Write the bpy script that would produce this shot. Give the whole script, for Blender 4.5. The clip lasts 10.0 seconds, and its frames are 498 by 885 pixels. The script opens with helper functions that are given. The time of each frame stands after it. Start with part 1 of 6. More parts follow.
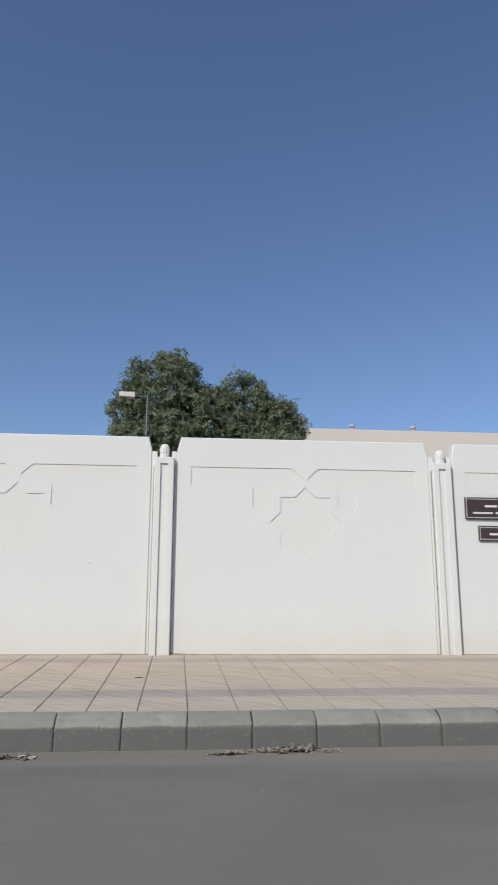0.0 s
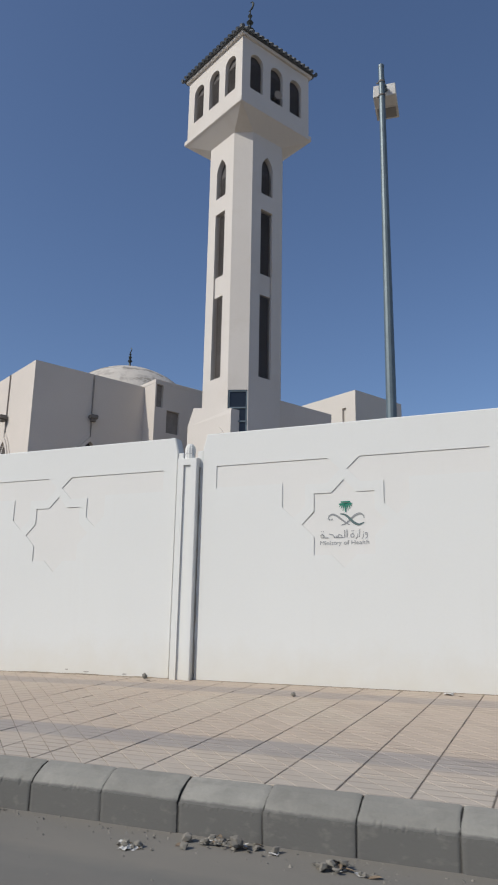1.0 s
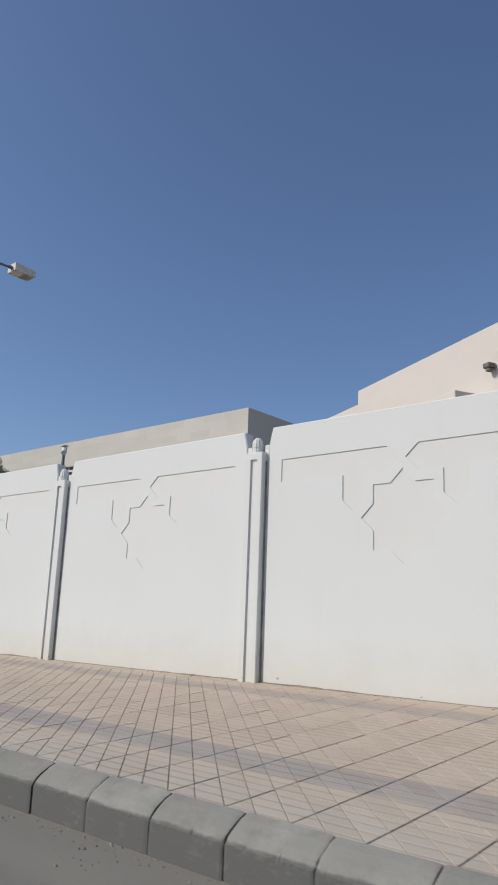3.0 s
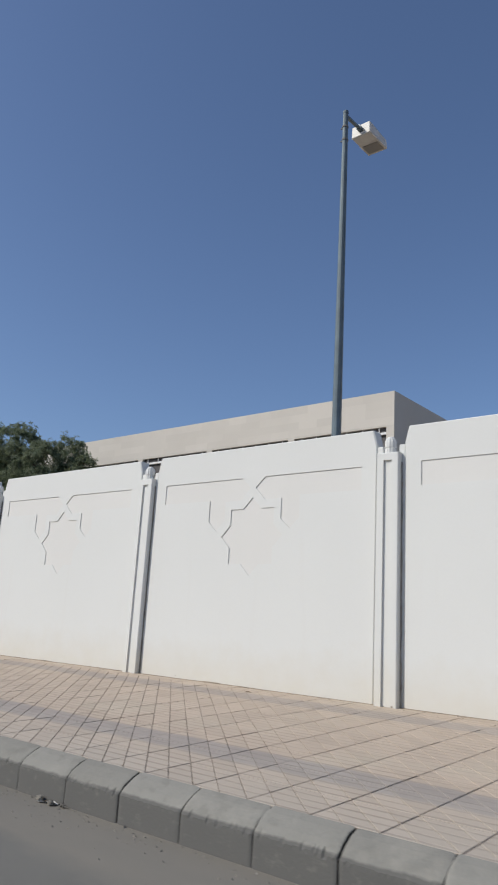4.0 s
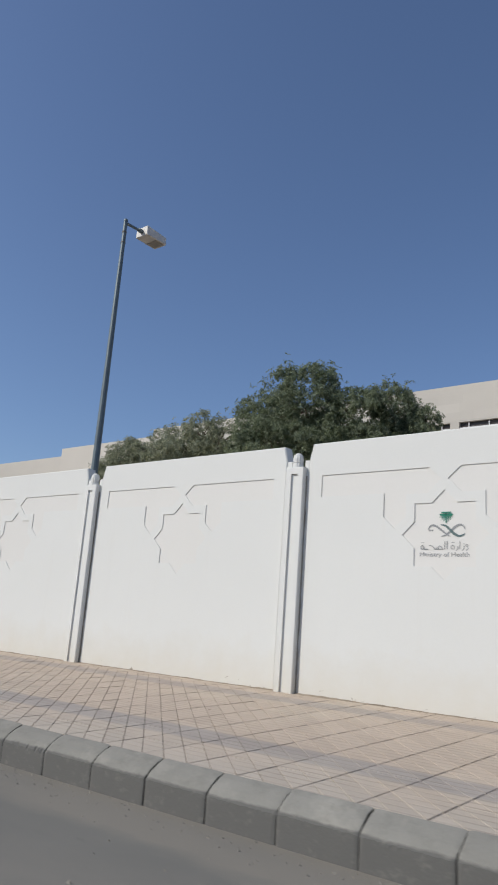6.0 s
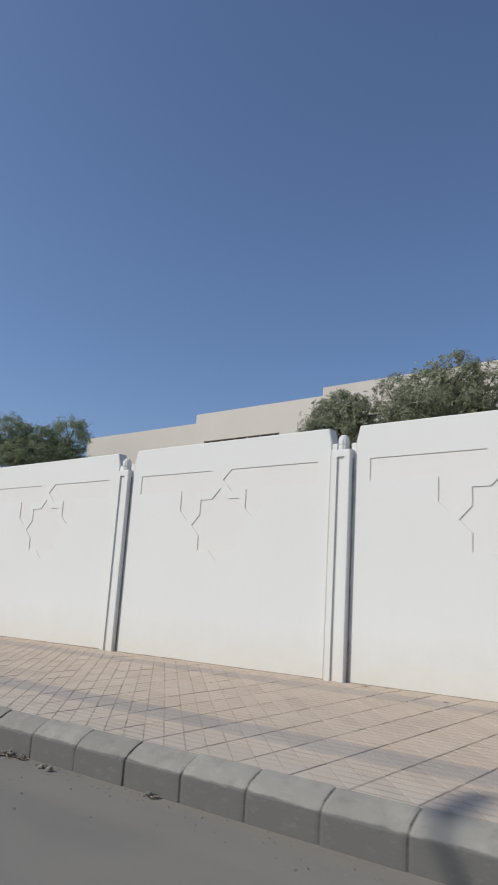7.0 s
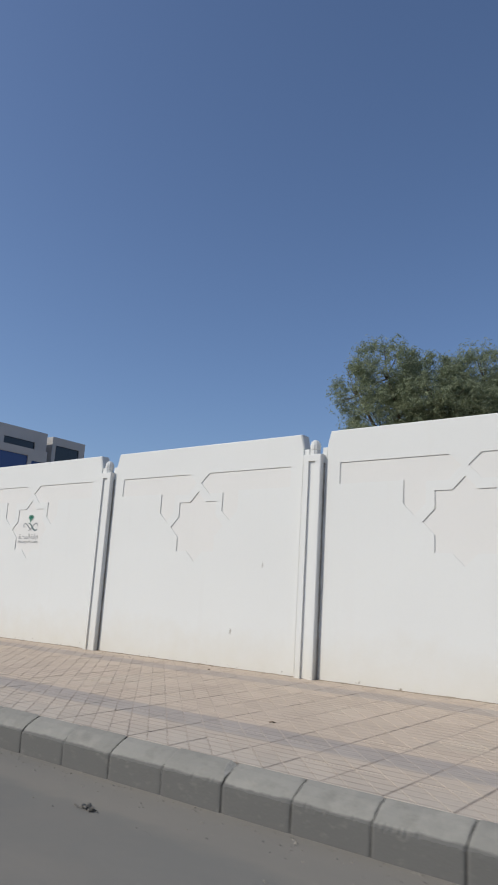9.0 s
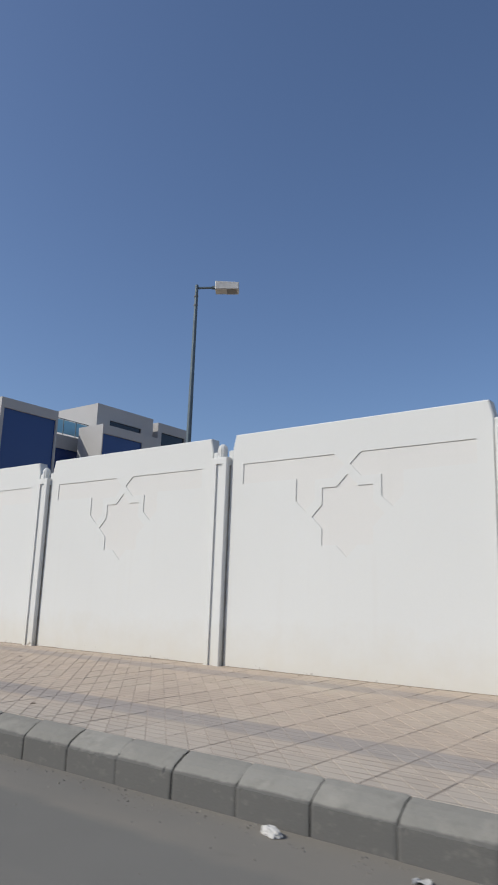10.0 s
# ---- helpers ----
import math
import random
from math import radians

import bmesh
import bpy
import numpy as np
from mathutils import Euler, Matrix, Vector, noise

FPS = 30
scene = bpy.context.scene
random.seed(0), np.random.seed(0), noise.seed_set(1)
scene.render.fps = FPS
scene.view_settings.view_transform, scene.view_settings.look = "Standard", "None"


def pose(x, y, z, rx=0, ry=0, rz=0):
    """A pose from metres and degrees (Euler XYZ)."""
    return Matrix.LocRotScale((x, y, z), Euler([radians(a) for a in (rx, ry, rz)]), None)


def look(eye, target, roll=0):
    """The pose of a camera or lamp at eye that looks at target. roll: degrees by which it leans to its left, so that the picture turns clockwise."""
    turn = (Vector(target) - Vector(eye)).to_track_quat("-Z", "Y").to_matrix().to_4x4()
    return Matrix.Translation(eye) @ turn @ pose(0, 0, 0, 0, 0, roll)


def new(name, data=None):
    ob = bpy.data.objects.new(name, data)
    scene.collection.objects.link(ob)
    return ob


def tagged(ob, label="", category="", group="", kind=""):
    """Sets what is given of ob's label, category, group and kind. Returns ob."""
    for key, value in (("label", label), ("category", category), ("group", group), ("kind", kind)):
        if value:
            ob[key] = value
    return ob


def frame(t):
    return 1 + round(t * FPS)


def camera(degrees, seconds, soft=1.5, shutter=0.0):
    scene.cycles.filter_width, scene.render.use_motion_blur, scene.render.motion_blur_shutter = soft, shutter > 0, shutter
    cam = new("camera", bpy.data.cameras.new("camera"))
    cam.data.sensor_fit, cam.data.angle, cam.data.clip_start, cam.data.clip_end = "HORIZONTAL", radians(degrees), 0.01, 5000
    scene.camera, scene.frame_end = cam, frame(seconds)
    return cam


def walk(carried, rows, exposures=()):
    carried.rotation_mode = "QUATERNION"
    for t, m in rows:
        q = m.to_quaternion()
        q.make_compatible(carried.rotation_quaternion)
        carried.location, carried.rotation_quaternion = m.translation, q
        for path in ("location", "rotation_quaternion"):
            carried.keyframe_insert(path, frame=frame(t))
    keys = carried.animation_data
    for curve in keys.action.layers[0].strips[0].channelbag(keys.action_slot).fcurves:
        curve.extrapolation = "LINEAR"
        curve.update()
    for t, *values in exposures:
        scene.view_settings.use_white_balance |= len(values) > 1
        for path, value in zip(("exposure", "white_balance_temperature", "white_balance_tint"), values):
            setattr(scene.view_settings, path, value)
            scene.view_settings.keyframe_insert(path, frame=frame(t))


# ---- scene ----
cam = camera(37.79, 10.0, soft=1.85, shutter=0.04)
walk(cam, [
    (0.0, look((0.225, -10.115, 1.056), (1.154, -0.418, 3.314), 0.14)),
    (0.2, look((-0.433, -9.602, 1.065), (-0.607, 0.109, 3.445), 1.05)),
    (0.5, look((-1.508, -8.860, 1.077), (-3.249, 0.702, 3.431), 0.51)),
    (0.7, look((-2.338, -8.482, 1.105), (-4.987, 0.860, 3.495), 0.86)),
    (1.0, look((-3.750, -7.992, 1.136), (-7.587, 0.918, 3.563), 1.08)),
    (1.2, look((-4.818, -7.762, 1.153), (-9.277, 0.851, 3.586), 0.76)),
    (1.5, look((-6.600, -7.464, 1.166), (-11.671, 0.781, 3.673), 1.48)),
    (2.0, look((-10.082, -7.025, 1.135), (-15.598, 0.968, 3.521), 2.26)),
    (2.2, look((-11.564, -6.945, 1.147), (-17.312, 0.881, 3.539), 1.73)),
    (2.3, look((-12.328, -6.921, 1.158), (-18.206, 0.830, 3.473), 1.32)),
    (2.5, look((-13.935, -6.879, 1.178), (-20.013, 0.672, 3.637), 0.87)),
    (2.7, look((-15.661, -6.840, 1.186), (-21.881, 0.640, 3.503), 1.04)),
    (3.8, look((-25.979, -7.081, 1.285), (-32.261, 0.340, 3.621), 4.06)),
    (4.0, look((-28.057, -7.254, 1.216), (-34.288, 0.199, 3.588), 3.37)),
    (4.2, look((-30.160, -7.334, 1.221), (-36.328, 0.147, 3.667), 3.20)),
    (4.5, look((-33.377, -7.356, 1.231), (-39.519, 0.170, 3.605), 3.32)),
    (5.0, look((-38.965, -7.363, 1.172), (-45.178, 0.091, 3.590), 3.10)),
    (5.5, look((-44.709, -7.504, 1.159), (-50.915, -0.034, 3.546), 3.85)),
    (5.7, look((-47.109, -7.575, 1.158), (-53.155, 0.018, 3.566), 4.43)),
    (6.8, look((-60.709, -7.665, 1.219), (-66.888, -0.145, 3.515), 3.32)),
    (7.0, look((-63.314, -7.618, 1.232), (-69.489, -0.053, 3.385), 3.55)),
    (7.3, look((-67.308, -7.614, 1.223), (-73.426, -0.075, 3.616), 2.80)),
    (7.5, look((-70.004, -7.614, 1.212), (-76.129, -0.040, 3.475), 2.42)),
    (8.0, look((-76.804, -7.741, 1.193), (-82.861, -0.113, 3.460), 3.48)),
    (8.5, look((-83.762, -7.712, 1.233), (-89.893, -0.107, 3.374), 2.26)),
    (9.0, look((-90.888, -7.745, 1.272), (-97.012, -0.129, 3.390), 3.51)),
    (9.3, look((-95.248, -7.611, 1.211), (-101.350, -0.030, 3.512), 2.86)),
    (9.5, look((-98.155, -7.601, 1.207), (-104.329, -0.063, 3.458), 2.59)),
    (9.7, look((-101.131, -7.580, 1.227), (-107.268, 0.051, 3.254), 3.08)),
    (10.0, look((-105.506, -7.598, 1.219), (-111.584, 0.051, 3.351), 2.08)),
], exposures=[(0.0, 0.06), (0.5, 0.0), (1.0, -0.03), (1.6, -0.04), (3.2, 0.0), (7.0, 0.02), (10.0, 0.0)])

# ---- light ----
SUN = Vector((-0.48, -0.62, 0.62)).normalized()
world = bpy.data.worlds.new("sky_world")
scene.world = world
world.use_nodes = True
wt = world.node_tree
sky = wt.nodes.new("ShaderNodeTexSky")
sky.sky_type = "NISHITA"
sky.sun_disc = False
sky.sun_elevation = math.asin(SUN.z)
sky.sun_rotation = math.atan2(SUN.x, SUN.y)
sky.altitude = 600
sky.air_density = 1.0
sky.dust_density = 1.9
sky.ozone_density = 4.4
bg = wt.nodes["Background"]
bg.inputs[1].default_value = 0.117
tint = wt.nodes.new("ShaderNodeMix")
tint.data_type, tint.blend_type = "RGBA", "MULTIPLY"
tint.inputs[0].default_value = 1.0
tint.inputs[7].default_value = (0.98, 0.965, 1.0, 1)
wt.links.new(sky.outputs[0], tint.inputs[6])
wt.links.new(tint.outputs[2], bg.inputs[0])
lamp = bpy.data.lights.new("sun", "SUN")
lamp.energy = 3.15
lamp.angle = radians(0.6)
lamp.color = (1.0, 0.955, 0.855)
sun_ob = new("sun", lamp)
sun_ob.matrix_world = look((0, 0, 0), -SUN)
scene.view_settings.exposure = 0.0


# ---- materials ----
def material(name, color, color2=None, rough=0.8, scale=3.0, fine=60.0, bump=0.15, metal=0.0, amount=0.5, rand=0.0, spec=0.5, stain=None, stain_scale=0.8):
    """Two scales of noise mix color and color2; the fine noise also gives relief. rand: how far pieces differ in value."""
    m = bpy.data.materials.new(name)
    m.use_nodes = True
    t = m.node_tree
    b = t.nodes["Principled BSDF"]
    b.inputs["Roughness"].default_value = rough
    b.inputs["Metallic"].default_value = metal
    b.inputs["Specular IOR Level"].default_value = spec
    c2 = color2 or tuple(v * 0.82 for v in color)
    geo = t.nodes.new("ShaderNodeNewGeometry")
    n1 = t.nodes.new("ShaderNodeTexNoise")
    n1.inputs["Scale"].default_value = scale
    n1.inputs["Detail"].default_value = 6
    n2 = t.nodes.new("ShaderNodeTexNoise")
    n2.inputs["Scale"].default_value = fine
    n2.inputs["Detail"].default_value = 4
    for k in (n1, n2):
        t.links.new(geo.outputs["Position"], k.inputs["Vector"])
    add = t.nodes.new("ShaderNodeMath")
    add.operation = "MULTIPLY_ADD"
    add.inputs[1].default_value = 0.45
    t.links.new(n2.outputs[0], add.inputs[0])
    t.links.new(n1.outputs[0], add.inputs[2])
    ramp = t.nodes.new("ShaderNodeMapRange")
    ramp.inputs[1].default_value, ramp.inputs[2].default_value = 0.72 - amount * 0.4, 0.72 + amount * 0.4
    t.links.new(add.outputs[0], ramp.inputs[0])
    mix = t.nodes.new("ShaderNodeMix")
    mix.data_type = "RGBA"
    mix.inputs[6].default_value = (*color, 1)
    mix.inputs[7].default_value = (*c2, 1)
    t.links.new(ramp.outputs[0], mix.inputs[0])
    out = mix.outputs[2]
    if stain:
        n3 = t.nodes.new("ShaderNodeTexNoise")
        n3.inputs["Scale"].default_value = stain_scale
        n3.inputs["Detail"].default_value = 8
        n3.inputs["Roughness"].default_value = 0.65
        t.links.new(geo.outputs["Position"], n3.inputs["Vector"])
        r3 = t.nodes.new("ShaderNodeMapRange")
        r3.inputs[1].default_value, r3.inputs[2].default_value = 0.52, 0.75
        t.links.new(n3.outputs[0], r3.inputs[0])
        m3 = t.nodes.new("ShaderNodeMix")
        m3.data_type = "RGBA"
        m3.inputs[7].default_value = (*stain, 1)
        t.links.new(r3.outputs[0], m3.inputs[0])
        t.links.new(out, m3.inputs[6])
        out = m3.outputs[2]
    if rand:
        info = t.nodes.new("ShaderNodeObjectInfo")
        rr = t.nodes.new("ShaderNodeMapRange")
        rr.inputs[3].default_value, rr.inputs[4].default_value = 1 - rand, 1 + rand
        t.links.new(info.outputs["Random"], rr.inputs[0])
        hsv = t.nodes.new("ShaderNodeHueSaturation")
        t.links.new(rr.outputs[0], hsv.inputs["Value"])
        t.links.new(out, hsv.inputs["Color"])
        out = hsv.outputs[0]
    t.links.new(out, b.inputs["Base Color"])
    if bump:
        bp = t.nodes.new("ShaderNodeBump")
        bp.inputs["Strength"].default_value = bump
        bp.inputs["Distance"].default_value = 0.01
        t.links.new(add.outputs[0], bp.inputs["Height"])
        t.links.new(bp.outputs[0], b.inputs["Normal"])
    return m


def glass_dark(name, color, rough=0.08):
    m = bpy.data.materials.new(name)
    m.use_nodes = True
    b = m.node_tree.nodes["Principled BSDF"]
    b.inputs["Base Color"].default_value = (*color, 1)
    b.inputs["Roughness"].default_value = rough
    b.inputs["IOR"].default_value = 1.5
    return m


def wall_material(name, c1, c2, rand=0.010):
    """Chalky wall paint with faint patches, fine runs and a ragged splash of dust at its foot."""
    m = material(name, c1, c2, rough=0.8, scale=0.7, fine=30, bump=0.10, amount=1.1, spec=0.25, rand=rand)
    t = m.node_tree
    b = t.nodes["Principled BSDF"]
    src = b.inputs["Base Color"].links[0].from_socket
    geo = t.nodes.new("ShaderNodeNewGeometry")
    sep = t.nodes.new("ShaderNodeSeparateXYZ")
    t.links.new(geo.outputs["Position"], sep.inputs[0])
    # dust thrown up from the paving, uneven along the wall
    nz = t.nodes.new("ShaderNodeTexNoise")
    nz.inputs["Scale"].default_value = 2.6
    nz.inputs["Detail"].default_value = 7
    nz.inputs["Roughness"].default_value = 0.65
    t.links.new(geo.outputs["Position"], nz.inputs["Vector"])
    h = t.nodes.new("ShaderNodeMath")
    h.operation = "MULTIPLY_ADD"
    h.inputs[1].default_value = -0.75
    t.links.new(nz.outputs[0], h.inputs[0])
    t.links.new(sep.outputs[2], h.inputs[2])
    r = t.nodes.new("ShaderNodeMapRange")
    r.inputs[1].default_value, r.inputs[2].default_value = 0.62, -0.02
    r.inputs[3].default_value, r.inputs[4].default_value = 0.0, 0.5
    t.links.new(h.outputs[0], r.inputs[0])
    mix = t.nodes.new("ShaderNodeMix")
    mix.data_type = "RGBA"
    mix.inputs[7].default_value = (0.57, 0.52, 0.42, 1)
    t.links.new(r.outputs[0], mix.inputs[0])
    t.links.new(src, mix.inputs[6])
    # faint rain runs
    mp = t.nodes.new("ShaderNodeMapping")
    mp.inputs["Scale"].default_value = (6.0, 6.0, 0.35)
    t.links.new(geo.outputs["Position"], mp.inputs["Vector"])
    n4 = t.nodes.new("ShaderNodeTexNoise")
    n4.inputs["Scale"].default_value = 1.0
    n4.inputs["Detail"].default_value = 6
    t.links.new(mp.outputs[0], n4.inputs["Vector"])
    r4 = t.nodes.new("ShaderNodeMapRange")
    r4.inputs[1].default_value, r4.inputs[2].default_value = 0.6, 0.9
    r4.inputs[3].default_value, r4.inputs[4].default_value = 0.0, 0.3
    t.links.new(n4.outputs[0], r4.inputs[0])
    m4 = t.nodes.new("ShaderNodeMix")
    m4.data_type = "RGBA"
    m4.inputs[7].default_value = (0.60, 0.58, 0.54, 1)
    t.links.new(r4.outputs[0], m4.inputs[0])
    t.links.new(mix.outputs[2], m4.inputs[6])
    # chips where the paint has come away
    n5 = t.nodes.new("ShaderNodeTexNoise")
    n5.inputs["Scale"].default_value = 9.0
    n5.inputs["Detail"].default_value = 9
    n5.inputs["Roughness"].default_value = 0.7
    t.links.new(geo.outputs["Position"], n5.inputs["Vector"])
    h5 = t.nodes.new("ShaderNodeMath")
    h5.operation = "MULTIPLY_ADD"
    h5.inputs[1].default_value = -0.85
    t.links.new(sep.outputs[2], h5.inputs[0])
    t.links.new(n5.outputs[0], h5.inputs[2])
    r5 = t.nodes.new("ShaderNodeMapRange")
    r5.inputs[1].default_value, r5.inputs[2].default_value = 0.255, 0.27
    t.links.new(h5.outputs[0], r5.inputs[0])
    m5 = t.nodes.new("ShaderNodeMix")
    m5.data_type = "RGBA"
    m5.inputs[7].default_value = (0.30, 0.26, 0.21, 1)
    t.links.new(r5.outputs[0], m5.inputs[0])
    t.links.new(m4.outputs[2], m5.inputs[6])
    t.links.new(m5.outputs[2], b.inputs["Base Color"])
    return m


M_WALL = wall_material("white_wall_paint", (0.668, 0.674, 0.650), (0.634, 0.638, 0.614))
M_RECESS = wall_material("recess_paint", (0.672, 0.663, 0.632), (0.638, 0.630, 0.600), 0.02)
M_KERB = material("kerb_concrete", (0.256, 0.248, 0.221), (0.213, 0.207, 0.184), rough=0.95, scale=5, fine=60, bump=0.45, amount=0.9, rand=0.09, spec=0.2, stain=(0.315, 0.30, 0.262), stain_scale=3.0)
M_KERBJOINT = material("dark_joint_grime", (0.085, 0.080, 0.069), (0.042, 0.039, 0.035), rough=0.95, scale=9, fine=80, bump=0.3)
def streaked(m, color, scale, lo, hi, amount):
    """Lay long stains over a material; scale: how the noise is stretched along x, y and z."""
    t = m.node_tree
    b = t.nodes["Principled BSDF"]
    src = b.inputs["Base Color"].links[0].from_socket
    geo = t.nodes.new("ShaderNodeNewGeometry")
    mp = t.nodes.new("ShaderNodeMapping")
    mp.inputs["Scale"].default_value = scale
    t.links.new(geo.outputs["Position"], mp.inputs["Vector"])
    n = t.nodes.new("ShaderNodeTexNoise")
    n.inputs["Scale"].default_value = 1.0
    n.inputs["Detail"].default_value = 7
    n.inputs["Roughness"].default_value = 0.6
    t.links.new(mp.outputs[0], n.inputs["Vector"])
    r = t.nodes.new("ShaderNodeMapRange")
    r.inputs[1].default_value, r.inputs[2].default_value, r.inputs[4].default_value = lo, hi, amount
    t.links.new(n.outputs[0], r.inputs[0])
    mix = t.nodes.new("ShaderNodeMix")
    mix.data_type = "RGBA"
    mix.inputs[7].default_value = (*color, 1)
    t.links.new(r.outputs[0], mix.inputs[0])
    t.links.new(src, mix.inputs[6])
    t.links.new(mix.outputs[2], b.inputs["Base Color"])
    return m


def darkened_below(m, color, edge, ragged, amount):
    """On a kerb stone, a darker colour below a ragged line at the height edge."""
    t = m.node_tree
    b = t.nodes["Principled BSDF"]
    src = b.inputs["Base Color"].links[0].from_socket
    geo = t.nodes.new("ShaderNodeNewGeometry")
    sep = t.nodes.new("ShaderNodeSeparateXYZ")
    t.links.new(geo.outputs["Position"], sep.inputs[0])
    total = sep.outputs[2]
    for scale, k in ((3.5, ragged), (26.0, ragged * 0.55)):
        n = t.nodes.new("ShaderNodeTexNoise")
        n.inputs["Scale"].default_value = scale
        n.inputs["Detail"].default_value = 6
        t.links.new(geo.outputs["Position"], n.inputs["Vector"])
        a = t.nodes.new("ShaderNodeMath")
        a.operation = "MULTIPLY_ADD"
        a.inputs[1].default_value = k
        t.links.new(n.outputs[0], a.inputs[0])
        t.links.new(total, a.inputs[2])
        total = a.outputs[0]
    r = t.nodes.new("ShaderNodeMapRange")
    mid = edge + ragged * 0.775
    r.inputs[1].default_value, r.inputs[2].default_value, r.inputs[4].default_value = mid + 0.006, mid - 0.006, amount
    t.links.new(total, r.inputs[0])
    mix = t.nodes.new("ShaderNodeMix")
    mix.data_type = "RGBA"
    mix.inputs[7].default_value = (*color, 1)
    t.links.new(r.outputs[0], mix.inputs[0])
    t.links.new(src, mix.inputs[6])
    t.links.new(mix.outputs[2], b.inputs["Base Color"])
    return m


def gutter_dusted(m, color, edge, ragged, amount):
    """Dust swept towards the kerb: it covers the asphalt from a ragged line at y = edge, thick in some stretches and thin in others."""
    t = m.node_tree
    b = t.nodes["Principled BSDF"]
    src = b.inputs["Base Color"].links[0].from_socket
    geo = t.nodes.new("ShaderNodeNewGeometry")
    sep = t.nodes.new("ShaderNodeSeparateXYZ")
    t.links.new(geo.outputs["Position"], sep.inputs[0])

    def drift(stretch, scale):
        mp = t.nodes.new("ShaderNodeMapping")
        mp.inputs["Scale"].default_value = stretch
        t.links.new(geo.outputs["Position"], mp.inputs[0])
        n = t.nodes.new("ShaderNodeTexNoise")
        n.inputs["Scale"].default_value = scale
        n.inputs["Detail"].default_value = 5
        t.links.new(mp.outputs[0], n.inputs["Vector"])
        return n.outputs[0]

    total = sep.outputs[1]
    for stretch, scale, k in (((0.25, 0.6, 1), 0.8, ragged), ((0.6, 1, 1), 6.0, ragged * 0.3)):
        a = t.nodes.new("ShaderNodeMath")
        a.operation = "MULTIPLY_ADD"
        a.inputs[1].default_value = k
        t.links.new(drift(stretch, scale), a.inputs[0])
        t.links.new(total, a.inputs[2])
        total = a.outputs[0]
    mid = edge + ragged * 0.65
    r = t.nodes.new("ShaderNodeMapRange")
    r.inputs[1].default_value, r.inputs[2].default_value, r.inputs[4].default_value = mid - 0.06, mid + 0.09, amount
    t.links.new(total, r.inputs[0])
    thick = t.nodes.new("ShaderNodeMapRange")
    thick.inputs[1].default_value, thick.inputs[2].default_value, thick.inputs[3].default_value = 0.35, 0.6, 0.35
    t.links.new(drift((0.3, 0.8, 1), 1.3), thick.inputs[0])
    f = t.nodes.new("ShaderNodeMath")
    f.operation = "MULTIPLY"
    t.links.new(r.outputs[0], f.inputs[0])
    t.links.new(thick.outputs[0], f.inputs[1])
    mix = t.nodes.new("ShaderNodeMix")
    mix.data_type = "RGBA"
    mix.inputs[7].default_value = (*color, 1)
    t.links.new(f.outputs[0], mix.inputs[0])
    t.links.new(src, mix.inputs[6])
    t.links.new(mix.outputs[2], b.inputs["Base Color"])
    return m


M_CHIP = material("bare_render", (0.42, 0.40, 0.36), (0.33, 0.31, 0.28), rough=0.95, scale=20, fine=90, bump=0.3)
M_ROAD = material("asphalt", (0.186, 0.180, 0.162), (0.152, 0.148, 0.134), rough=0.95, scale=0.9, fine=150, bump=0.5, amount=0.9, spec=0.15, stain=(0.205, 0.19, 0.165), stain_scale=0.45)
streaked(M_ROAD, (0.225, 0.208, 0.180), (0.30, 0.9, 1.0), 0.45, 0.75, 0.6)
streaked(M_ROAD, (0.112, 0.109, 0.102), (0.22, 0.7, 1.0), 0.50, 0.78, 0.6)
streaked(M_ROAD, (0.075, 0.072, 0.066), (1.3, 2.6, 1.0), 0.66, 0.76, 0.55)
gutter_dusted(M_ROAD, (0.228, 0.210, 0.178), -4.62, 0.75, 0.85)
streaked(M_KERB, (0.165, 0.160, 0.14), (7.0, 7.0, 12.0), 0.52, 0.70, 0.5)
# front faces are coloured darker than the sloping tops
darkened_below(M_KERB, (0.124, 0.121, 0.113), 0.172, 0.030, 0.95)
streaked(M_KERB, (0.26, 0.245, 0.215), (14.0, 14.0, 22.0), 0.56, 0.74, 0.32)
M_STUCCO = material("beige_stucco", (0.605, 0.557, 0.505), (0.54, 0.497, 0.45), rough=0.95, scale=0.5, fine=18, bump=0.2, amount=0.9, spec=0.15)
M_CREAM = material("cream_render", (0.60, 0.56, 0.505), (0.545, 0.51, 0.46), rough=0.95, scale=0.5, fine=18, bump=0.2, amount=0.9, spec=0.15)
M_CLINIC = material("grey_beige_cladding", (0.545, 0.517, 0.468), (0.50, 0.472, 0.426), rough=0.95, scale=0.5, fine=18, bump=0.2, amount=0.9, spec=0.15)
M_MINARET = material("minaret_render", (0.605, 0.57, 0.528), (0.55, 0.515, 0.475), rough=0.95, scale=0.5, fine=18, bump=0.2, amount=0.9, spec=0.15, stain=(0.54, 0.50, 0.45), stain_scale=0.6)
M_DARK = material("dark_louvre", (0.05, 0.044, 0.044), (0.065, 0.058, 0.056), rough=0.6, scale=4, fine=30, bump=0.1)
M_TILE_ROOF = material("grey_roof_tile", (0.10, 0.11, 0.12), (0.06, 0.07, 0.08), rough=0.6, scale=4, fine=40, bump=0.3)
M_STEEL = material("painted_lamp_steel", (0.13, 0.17, 0.19), (0.10, 0.13, 0.145), rough=0.5, scale=4, fine=40, bump=0.05, metal=0.3)
M_LAMPHEAD = material("lamp_housing", (0.60, 0.58, 0.54), (0.52, 0.50, 0.465), rough=0.5, scale=8, fine=60, bump=0.05)
